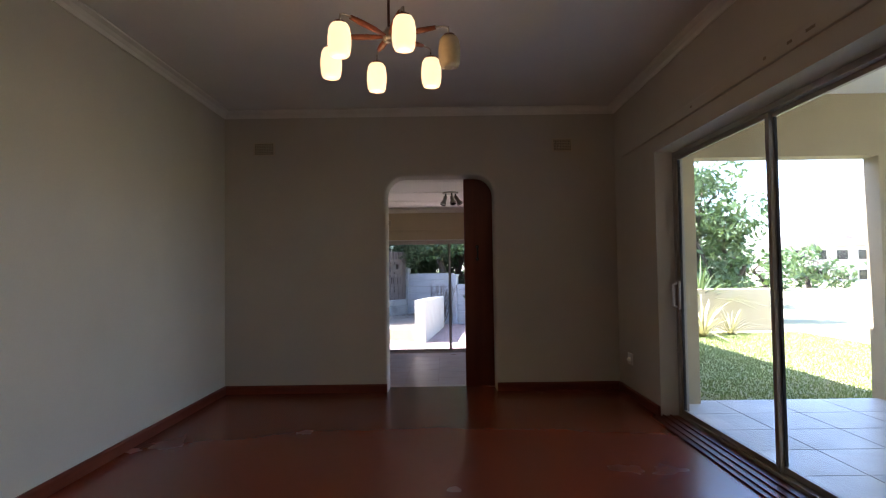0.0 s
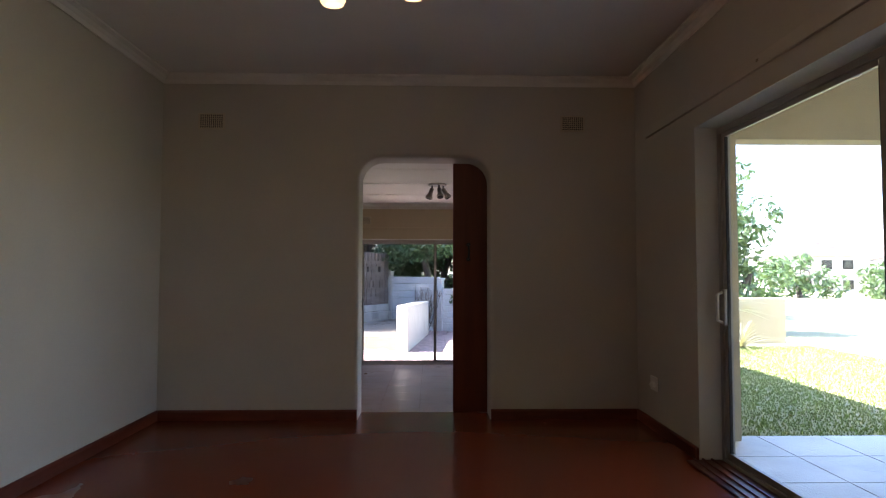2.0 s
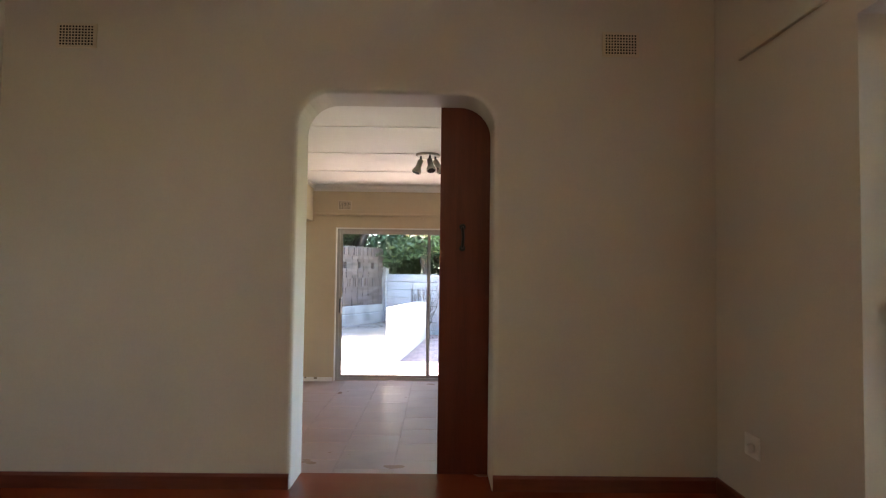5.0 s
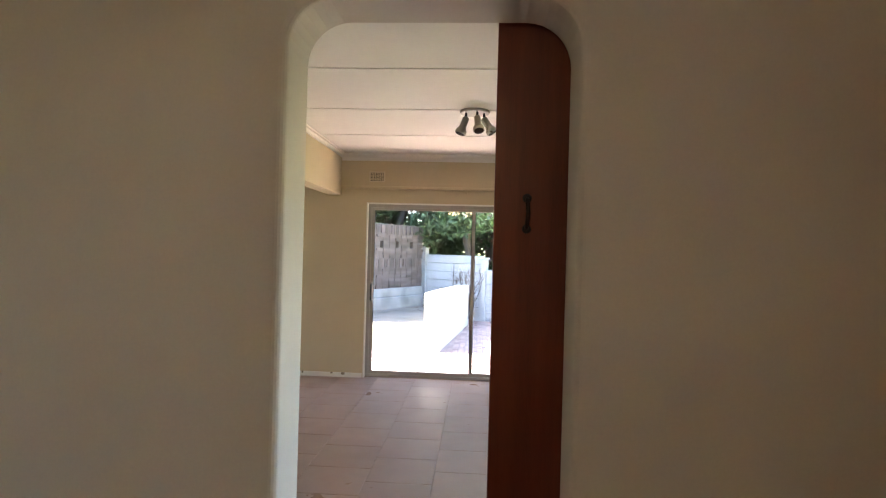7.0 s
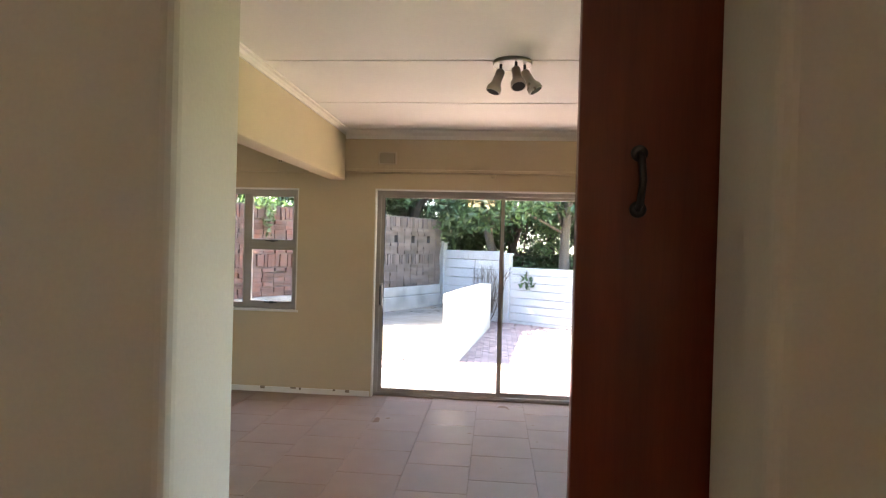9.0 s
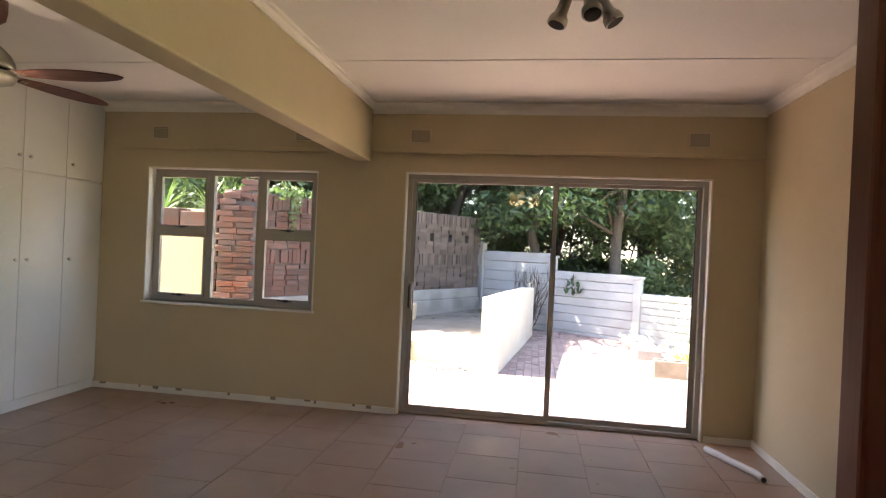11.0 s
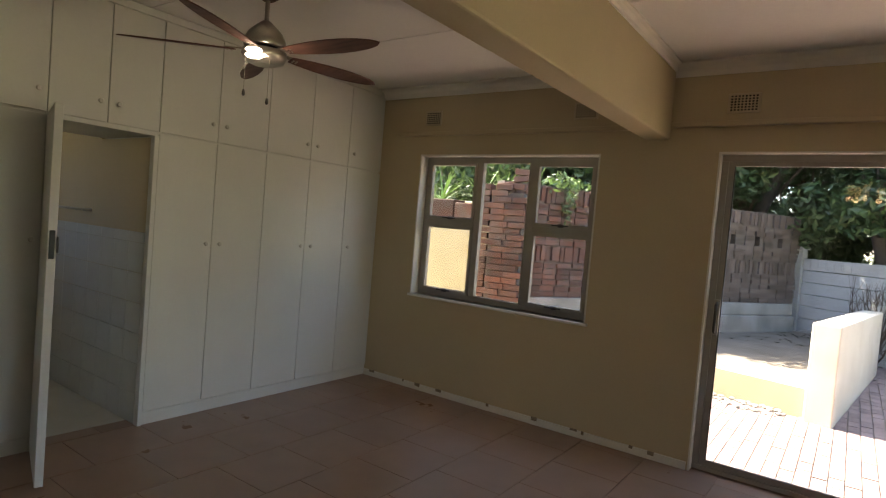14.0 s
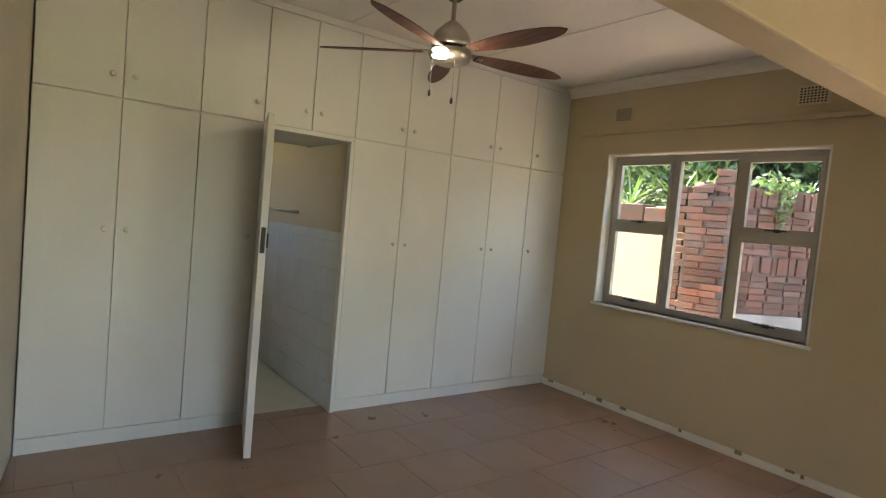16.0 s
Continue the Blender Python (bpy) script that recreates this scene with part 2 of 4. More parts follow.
# ---------------- first room: shell ----------------
YBACK = -2.6
solid("floor_red", boxed(XL - 0.2, XR + 0.24, YBACK - 0.2, YA, ZA - 0.25, ZA), M["floor_a"], "polished dark red floor of the empty living room", "floor")
solid("ceiling_living", boxed(XL - 0.2, XR + 0.24, YBACK - 0.2, YA + 0.02, HA, HA + 0.15), M["ceiling"], "plain painted ceiling of the living room", "ceiling")
solid("wall_west", boxed(XL - 0.2, XL, YBACK, YA, ZA - 0.25, HA), M["wall_a"], "beige painted plaster wall of the living room", "wall")
solid("wall_south", boxed(XL - 0.2, XR + 0.24, YBACK - 0.2, YBACK, ZA - 0.25, HA), M["wall_a"], "beige painted plaster wall behind the entrance", "wall")
SY0, SY1, SZ1 = 0.47, 4.70, 2.125
bm = boxed(XR, XR + 0.24, SY1, YA, ZA - 0.25, HA)
box(bm, XR, XR + 0.24, YBACK, SY0, ZA - 0.25, HA)
box(bm, XR, XR + 0.24, SY0, SY1, SZ1, HA)
solid("wall_east", bm, M["wall_a"], "beige painted plaster wall with a wide sliding door", "wall")

# partition with a round-cornered archway; its back runs slightly askew
AX0, AX1, AZ = -0.28, 0.857, 2.14


def arch_outline(r=0.195, n=9):
    pts = [(-4.6, ZB - 0.2), (AX0, ZB - 0.2)]
    for i in range(n):
        a = math.pi - (math.pi / 2) * i / (n - 1)
        pts.append((AX0 + r + r * math.cos(a), AZ - r + r * math.sin(a)))
    for i in range(n):
        a = math.pi / 2 - (math.pi / 2) * i / (n - 1)
        pts.append((AX1 - r + r * math.cos(a), AZ - r + r * math.sin(a)))
    return pts + [(AX1, ZB - 0.2), (XR + 0.24, ZB - 0.2), (XR + 0.24, HA + 0.1), (-4.6, HA + 0.1)]


bm = prism(arch_outline(), "y", YA, YA2)
rim = [e for e in bm.edges if all(AX0 - 0.01 < v.co.x < AX1 + 0.01 for v in e.verts) and abs(e.verts[0].co.y - YA) + abs(e.verts[1].co.y - YA) < 1e-4]
bmesh.ops.bevel(bm, geom=rim, offset=0.03, segments=4, affect="EDGES", profile=0.5)
for v in bm.verts:
    if v.co.y > YA + 0.15 and v.co.x < AX0 - 0.1:
        v.co.y += 0.12 * (AX0 - v.co.x)
solid("wall_north", bm, M["wall_a"], "beige plaster partition with a round-cornered archway", "wall")
solid("door_sill", boxed(AX0, AX1, YA, YSTEP, ZB - 0.1, ZA - 0.001, 0.004), M["floor_a"], "red polished threshold in the archway", "threshold")

# skirting and cornice of the living room
SK = 0.085


def skirt_profile(out, z):
    return [(0, z), (out, z), (out, z + SK - 0.015), (out * 0.5, z + SK), (0, z + SK)]


bm = prism([(XL + a, b) for a, b in skirt_profile(0.018, ZA)], "y", YBACK, YA)
for x0, x1 in ((XL + 0.018, AX0 - 0.004), (AX1 + 0.004, XR - 0.018)):
    prism([(YA - a, b) for a, b in skirt_profile(0.018, ZA)], "x", x0, x1, bm)
prism([(XR - a, b) for a, b in skirt_profile(0.018, ZA)], "y", SY1 + 0.01, YA, bm)
solid("baseboard", bm, M["skirting"], "dark red wooden skirting board along the floor", "skirting")


def cove(d):
    return [(0, 0), (d, 0), (d, -0.012), (d * 0.55, -d * 0.3), (d * 0.25, -d * 0.6), (0.012, -d), (0, -d)]


bm = prism([(XL + a, HA + b) for a, b in cove(0.075)], "y", YBACK, YA)
prism([(XR - a, HA + b) for a, b in cove(0.075)], "y", YBACK, YA, bm)
prism([(YA - a, HA + b) for a, b in cove(0.075)], "x", XL + 0.01, XR - 0.01, bm)
solid("trim_living", bm, M["cornice"], "white plaster cornice round the living room ceiling", "cornice")

# curtain board above the sliding door
bm = boxed(XR - 0.022, XR, 0.88, 5.54, 2.25, 2.33, 0.006)
solid("trim_curtain_board", bm, M["wall_a"], "painted curtain board above the sliding door", "curtain board")


bm = bmesh.new()
for y, w in ((2.55, 0.035), (2.72, 0.02), (2.95, 0.012), (3.9, 0.01)):
    box(bm, XR - 0.025, XR - 0.021, y - w, y + w, 2.285, 2.30, 0.0)
solid("trim_board_chips", bm, M["chip"], "flaked paint patches on the curtain board", "paint chips")


# ---------------- sliding doors ----------------
def sliding_door(name, x0, x1, z0, z1, splits, handle_x, label, m, depth=0.07):
    """Built along x with the room at -y; m places it."""
    root = thing(name, label, "sliding door", at=m)
    w = 0.04
    part("outer_frame", box(box(box(box(bmesh.new(), x0, x1, 0, depth, z1 - w, z1, 0.003), x0, x1, 0, depth, z0, z0 + 0.03, 0.003), x0, x0 + w, 0, depth, z0 + 0.03, z1 - w, 0.003), x1 - w, x1, 0, depth, z0 + 0.03, z1 - w, 0.003), M["alu"], root)
    edges = [x0 + w] + list(splits) + [x1 - w]
    for i, (a, b) in enumerate(zip(edges, edges[1:])):
        y = 0.012 if i % 2 == 0 else 0.04
        s = 0.035
        aa, bb = a - (0.018 if i else 0), b + (0.018 if i < len(edges) - 2 else 0)
        bm = boxed(aa, aa + s, y, y + 0.024, z0 + 0.03, z1 - w, 0.003)
        box(bm, bb - s, bb, y, y + 0.024, z0 + 0.03, z1 - w, 0.003)
        box(bm, aa + s, bb - s, y, y + 0.024, z0 + 0.03, z0 + 0.07, 0.003)
        box(bm, aa + s, bb - s, y, y + 0.024, z1 - w - 0.03, z1 - w, 0.003)
        leaf = part("door_leaf", bm, M["alu"], root)
        sl = boxed(aa + s, aa + s + 0.006, y + 0.002, y + 0.022, z0 + 0.07, z1 - w - 0.03)
        box(sl, bb - s - 0.006, bb - s, y + 0.002, y + 0.022, z0 + 0.07, z1 - w - 0.03)
        part("seal", sl, M["alu_dark"], leaf, "black rubber glazing seal")
        pane = part("pane", boxed(aa + s, bb - s, y + 0.010, y + 0.014, z0 + 0.07, z1 - w - 0.03), M["glass"], leaf, "clear glass pane")
        pane.visible_shadow = False
    hz = z0 + 1.02
    bm = boxed(handle_x - 0.018, handle_x + 0.018, -0.012, 0.012, hz - 0.12, hz + 0.12, 0.006)
    part("lock_plate", bm, M["alu"], root)
    bm = tube([(handle_x, -0.012, hz - 0.1), (handle_x, -0.045, hz - 0.085), (handle_x, -0.045, hz + 0.085), (handle_x, -0.012, hz + 0.1)], 0.010)
    part("handle", bm, M["black"] if name.endswith("1") else M["plastic"], root, "pull handle")
    return root


sliding_door("door_1", -0.848, 1.637, ZB + 0.008, 1.692, [0.425], -0.79, "bronze aluminium sliding glass door to the yard", pose(0, YB + 0.055, 0))
# living room door: turned so that its room side faces west
sliding_door("door_2", -SY1 + 0.012, -SY0 - 0.012, ZA + 0.004, SZ1 - 0.012, [-3.27, -1.86], -SY1 + 0.075, "bronze aluminium sliding glass door to the patio", pose(XR + 0.145, 0, 0, 0, 0, -90))
bm = boxed(XR - 0.09, XR + 0.145, SY0, SY1 - 0.002, ZA - 0.004, ZA + 0.012, 0.004)
for k in range(3):
    box(bm, XR - 0.05 + 0.06 * k, XR - 0.038 + 0.06 * k, SY0, SY1 - 0.004, ZA + 0.011, ZA + 0.022, 0.002)
solid("window_sill_track", bm, M["skirting"], "dark wooden sill with sliding tracks", "sill")


# ---------------- second room: shell ----------------
XW = -4.55
# unseen east door, inferred and added to bring daylight onto the cupboards
EY0, EY1 = 6.55, 8.35
bm = boxed(XBR, XBR + 0.22, YA2 + 0.004, EY0, ZB - 0.25, HB + 0.1)
box(bm, XBR, XBR + 0.22, EY1, YB, ZB - 0.25, HB + 0.1)
box(bm, XBR, XBR + 0.22, EY0, EY1, 1.706, HB + 0.1)
sliding_door("door_3", -EY1 + 0.01, -EY0 - 0.01, ZB + 0.015, 1.694, [-(EY0 + EY1) / 2], -EY1 + 0.08, "unseen bronze aluminium sliding glass door to the lawn, added for daylight", pose(XBR + 0.08, 0, 0, 0, 0, -90))
solid("wall_yard_east", bm, M["wall_b"], "yellow-beige painted plaster side wall", "wall")
WX0, WX1, WZ0, WZ1 = -3.32, -1.655, 0.449, 1.696
DX0, DX1, DZ1 = -0.862, 1.650, 1.706
bm = boxed(XW - 0.2, WX0, YB, YB + 0.22, ZB - 0.25, HB + 0.1)
box(bm, WX0, WX1, YB, YB + 0.22, ZB - 0.25, WZ0)
box(bm, WX0, WX1, YB, YB + 0.22, WZ1, HB + 0.1)
box(bm, WX1, DX0, YB, YB + 0.22, ZB - 0.25, HB + 0.1)
box(bm, DX0, DX1, YB, YB + 0.22, DZ1, HB + 0.1)
box(bm, DX1, XBR + 0.22, YB, YB + 0.22, ZB - 0.25, HB + 0.1)
solid("wall_yard", bm, M["wall_b"], "yellow-beige plaster wall with window and sliding door", "wall")
# white painted reveals round the openings
bm = boxed(WX0, WX0 + 0.012, YB - 0.003, YB + 0.12, WZ0, WZ1)
box(bm, WX1 - 0.012, WX1, YB - 0.003, YB + 0.12, WZ0, WZ1)
box(bm, WX0, WX1, YB - 0.003, YB + 0.1, WZ1 - 0.012, WZ1)
box(bm, DX0, DX0 + 0.012, YB - 0.003, YB + 0.12, ZB, DZ1)
box(bm, DX1 - 0.012, DX1, YB - 0.003, YB + 0.12, ZB, DZ1)
box(bm, DX0, DX1, YB - 0.003, YB + 0.12, DZ1 - 0.012, DZ1)
solid("trim_reveals", bm, M["reveal"], "white painted reveals of window and door", "trim")
bm = boxed(WX0 - 0.02, WX1 + 0.02, YB - 0.018, YB + 0.1, WZ0 - 0.022, WZ0, 0.004)
solid("window_sill_inside", bm, M["reveal"], "white painted inner window sill", "sill")
solid("floor_base", boxed(XW, XBR + 0.02, YSTEP, YB + 0.22, ZB - 0.25, ZB - 0.006), M["grout"], "grouted screed under the floor tiles", "floor")

bm = boxed(XW - 0.2, XBR + 0.22, YA2, YB + 0.22, HB, HB + 0.12)
for y in (7.22, 8.27, 9.33):
    box(bm, -1.17, XBR, y - 0.011, y + 0.011, HB - 0.005, HB + 0.002)
    box(bm, XC, -1.35, y - 0.011, y + 0.011, HB - 0.005, HB + 0.002)
solid("ceiling_family", bm, M["ceiling"], "boarded white ceiling with thin cover strips", "ceiling")
bm = boxed(-1.345, -1.178, YA2 + 0.01, YB, 1.787, HB, 0.012)
solid("beam", bm, M["wall_b"], "yellow painted ceiling beam between the two bays", "beam")

bm = prism([(YB - a, HB + b) for a, b in cove(0.085)], "x", -1.178, XBR)
prism([(YB - a, HB + b) for a, b in cove(0.085)], "x", XC, -1.345, bm)
prism([(XBR - a, HB + b) for a, b in cove(0.075)], "y", YA2 + 0.01, YB, bm)
prism([(-1.178 + a, HB + b) for a, b in cove(0.05)], "y", YA2 + 0.01, YB, bm)
solid("trim_family", bm, M["cornice"], "white cornice round the boarded ceiling", "cornice")
bm = boxed(-1.165, XBR - 0.005, YB - 0.05, YB, 1.866, 1.899, 0.006)
solid("trim_rail_door", bm, M["wall_b"], "painted curtain rail board over the sliding door", "curtain board")
bm = boxed(-3.62, -1.36, YB - 0.04, YB, 1.856, 1.891, 0.006)
solid("trim_rail_window", bm, M["wall_b"], "painted curtain rail board over the window", "curtain board")
bm = boxed(XC + 0.01, DX0 - 0.01, YB - 0.014, YB, ZB, ZB + 0.055, 0.003)
box(bm, DX1 + 0.01, XBR - 0.014, YB - 0.014, YB, ZB, ZB + 0.055, 0.003)
box(bm, XBR - 0.014, XBR, YA2 + 0.02, YB, ZB, ZB + 0.06, 0.003)
solid("baseboard_family", bm, M["reveal"], "low white cement skirting, chipped along its top", "skirting")
rng = random.Random(5)
bm = bmesh.new()
for k in range(13):
    x = rng.uniform(XC + 0.1, DX0 - 0.08)
    w = rng.uniform(0.006, 0.03)
    box(bm, x - w, x + w, YB - 0.017, YB - 0.010, ZB + 0.045 - rng.uniform(0, 0.015), ZB + 0.058 + rng.uniform(0, 0.004), 0.001)
solid("trim_chips", bm, M["chip"], "chipped plaster patches along the skirting", "plaster chips")


# ---------------- window of three lights ----------------
def window():
    root = thing("window_1", "grey aluminium window of three lights with top hung sashes", "window", at=pose(0, YB + 0.095, 0))
    root["kind"] = "structure"
    x0, x1, z0, z1 = WX0 + 0.012, WX1 - 0.012, WZ0, WZ1 - 0.012
    a, b = -2.735, -2.235
    w = 0.045
    bm = boxed(x0, x1, 0, 0.05, z1 - w, z1, 0.003)
    box(bm, x0, x1, 0, 0.05, z0, z0 + w, 0.003)
    for x in (x0, x1 - w, a - 0.028, b - 0.028):
        ww = w if x in (x0, x1 - w) else 0.056
        box(bm, x, x + ww, 0, 0.05, z0 + w, z1 - w, 0.003)
    for p, q in ((x0 + w, a - 0.028), (b + 0.028, x1 - w)):
        box(bm, p, q, 0, 0.05, 1.085, 1.135, 0.003)
    part("window_frame", bm, M["alu"], root)
    for p, q, r, s, sash in ((x0 + w, a - 0.028, z0 + w, 1.085, 1), (x0 + w, a - 0.028, 1.135, z1 - w, 1), (a + 0.028, b - 0.028, z0 + w, z1 - w, 0),
                             (b + 0.028, x1 - w, z0 + w, 1.085, 1), (b + 0.028, x1 - w, 1.135, z1 - w, 1)):
        t = 0.028 if sash else 0.006
        bm = boxed(p, q, -0.008, 0.03, r, r + t, 0.002)
        box(bm, p, q, -0.008, 0.03, s - t, s, 0.002)
        box(bm, p, p + t, -0.008, 0.03, r + t, s - t, 0.002)
        box(bm, q - t, q, -0.008, 0.03, r + t, s - t, 0.002)
        ob = part("sash", bm, M["alu"], root)
        pane = part("pane", boxed(p + t, q - t, 0.012, 0.016, r + t, s - t), M["glass"], ob, "clear glass pane")
        pane.visible_shadow = False
        if sash:
            c = (p + q) / 2
            bm = boxed(c - 0.07, c + 0.07, -0.028, -0.016, r + 0.012, r + 0.024, 0.004)
            box(bm, c - 0.015, c + 0.03, -0.024, -0.008, r + 0.004, r + 0.030, 0.004)
            part("stay", bm, M["black"], ob, "black casement stay")
    return root


window()
bm = boxed(WX0 - 0.05, WX1 + 0.05, YB + 0.10, YB + 0.30, WZ0 - 0.07, WZ0 - 0.004, 0.006)
solid("window_sill_outside", bm, M["concrete"], "grey cement outer window sill", "sill")


# ---------------- archway door ----------------
def archway_door():
    y = 6.155
    root = thing("pocket_door", "red-brown wooden sliding door half drawn across the archway", "door")
    part("door_panel", boxed(0.548, 1.47, y, y + 0.04, ZB + 0.012, 2.2, 0.004), M["door_wood"], root)
    bm = tube([(0.690, y + 0.002, 1.395), (0.690, y - 0.022, 1.385), (0.694, y - 0.030, 1.33), (0.690, y - 0.022, 1.275), (0.690, y + 0.002, 1.262)], 0.009, 10)
    for z in (1.395, 1.262):
        lathe([(0.020, 0), (0.020, 0.003), (0.012, 0.006)], 16, Matrix.Translation((0.690, y, z)) @ Matrix.Rotation(math.pi / 2, 4, "X"), bm)
    part("pull_handle", bm, M["black"], root, "black curved pull handle")
    part("floor_track", boxed(0.548, 1.47, y + 0.012, y + 0.028, ZB + 0.001, ZB + 0.014, 0.002), M["steel"], root, "worn metal floor track")
    return root


archway_door()


# ---------------- air bricks ----------------
def vent(x0, x1, z0, z1, y, cols, rows, group, label):
    root = thing("air_vent", label, "vent", group)
    part("plate", boxed(x0, x1, y - 0.010, y, z0, z1, 0.003), M["vent"], root)
    dx, dz = (x1 - x0) * 0.86 / cols, (z1 - z0) * 0.82 / rows
    # raised dark squares stand in for the shade inside the holes
    bm = bmesh.new()
    for i in range(cols):
        for j in range(rows):
            cx, cz = x0 + (x1 - x0) * 0.07 + (i + 0.5) * dx, z0 + (z1 - z0) * 0.09 + (j + 0.5) * dz
            box(bm, cx - dx * 0.27, cx + dx * 0.27, y - 0.0125, y - 0.0095, cz - dz * 0.27, cz + dz * 0.27)
    part("holes", bm, M["vent_hole"], root, "dark squares in place of the shaded air holes")


for a, b in ((-1.67, -1.44), (1.475, 1.69)):
    vent(a, b, 2.37, 2.515, YA, 11, 7, "living room vents", "painted square-holed air vent high on the plaster wall")
for a, b in ((-0.84, -0.65), (1.445, 1.62), (-3.29, -3.115), (-1.89, -1.70)):
    vent(a, b, 1.950, 2.077, YB, 8, 6, "family room vents", "painted square-holed air vent above the curtain board")

# ---------------- sockets and small wall things ----------------
root = thing("wall_socket", "white plastic wall socket near the skirting", "socket")
part("plate", boxed(XR - 0.012, XR, 5.39, 5.52, 0.20, 0.31, 0.004), M["plastic"], root)
part("plug", lathe([(0.022, 0), (0.022, 0.02), (0.016, 0.032)], 16, Matrix.Translation((XR - 0.012, 5.44, 0.25)) @ Matrix.Rotation(-math.pi / 2, 4, "Y")), M["plastic"], root)
root = thing("rail_bracket", "small painted curtain rail bracket", "bracket")
part("bracket", boxed(0.30, 0.345, YB - 0.03, YB, 1.83, 1.862, 0.005), M["wall_b"], root)
root = thing("pipe_offcut", "grey plastic pipe offcut lying on the tiles", "pipe")
part("pipe", tube([(1.62, 10.25, ZB + 0.026), (1.72, 10.02, ZB + 0.026), (1.80, 9.86, ZB + 0.026), (1.825, 9.80, ZB + 0.026), (1.828, 9.70, ZB + 0.026)], 0.024, 14), M["pvc"], root)
# a flat dark disc stands in for the shaded bore
part("pipe_end", lathe([(0.017, 0), (0.017, 0.003)], 14, Matrix.Translation((1.828, 9.699, ZB + 0.026)) @ Matrix.Rotation(math.pi / 2, 4, "X")), M["vent_hole"], root, "dark disc in place of the shaded pipe mouth")


# ---------------- chandelier ----------------
def chandelier(cx, cy, z):
    root = thing("chandelier", "six-armed teak chandelier with opal glass shades, one unlit", "chandelier")
    part("rod", tube([(cx, cy, z), (cx, cy, HA - 0.05)], 0.007), M["blade"], root)
    part("ceiling_rose", lathe([(0.055, HA - 0.05), (0.05, HA - 0.02), (0.03, HA)], 24, Matrix.Translation((cx, cy, 0))), M["blade"], root)
    part("hub", lathe([(0.012, z - 0.03), (0.03, z - 0.02), (0.032, z + 0.02), (0.014, z + 0.05)], 20, Matrix.Translation((cx, cy, 0))), M["steel"], root)
    for k in range(6):
        a = radians(-72 - 60 * k)
        m = Matrix.Translation((cx, cy, z)) @ Matrix.Rotation(a, 4, "Z")
        bm = bmesh.new()
        prof = [(0.03, 0.010), (0.10, 0.018), (0.18, 0.019), (0.25, 0.013)]
        rings = [[bm.verts.new(m @ Vector((x, w * math.cos(t) , 0.004 + 0.10 * (x - 0.03) + 0.8 * w * math.sin(t)))) for t in [i * math.pi / 4 for i in range(8)]] for x, w in prof]
        for p, q in zip(rings, rings[1:]):
            for i in range(8):
                bm.faces.new((p[i], p[(i + 1) % 8], q[(i + 1) % 8], q[i])).smooth = True
        bm.faces.new(rings[0][::-1]), bm.faces.new(rings[-1])
        bmesh.ops.recalc_face_normals(bm, faces=bm.faces)
        arm = part("arm", bm, M["arm_wood"], root)
        part("hook", tube([m @ Vector(p) for p in ((0.24, 0, 0.026), (0.29, 0, 0.028), (0.315, 0, 0.02), (0.32, 0, -0.02))], 0.005, 8), M["steel"], arm)
        lit = k != 5
        c = m @ Vector((0.32, 0, 0))
        sm = Matrix.Translation((c.x, c.y, z - 0.19))
        prof = [(0.028, 0.0), (0.043, 0.004), (0.051, 0.02), (0.056, 0.06), (0.056, 0.10), (0.050, 0.14), (0.040, 0.158), (0.02, 0.16)]
        shade = part("shade", lathe(prof, 24, sm), M["shade_lit"] if lit else M["shade_off"], root, "glowing opal glass shade" if lit else "unlit amber glass shade")
        part("cap", lathe([(0.03, 0.158), (0.028, 0.172), (0.012, 0.178)], 20, sm), M["blade"], shade)
    for k in range(5):
        a = radians(-72 - 60 * k)
        lamp = new("bulb_light", bpy.data.lights.new("bulb_light", "POINT"))
        lamp.data.energy, lamp.data.color, lamp.data.shadow_soft_size = 0.12, (1.0, 0.66, 0.33), 0.05
        lamp.location = (cx + 0.32 * math.cos(a), cy + 0.32 * math.sin(a), z - 0.26)


chandelier(0.054, 2.75, 2.36)


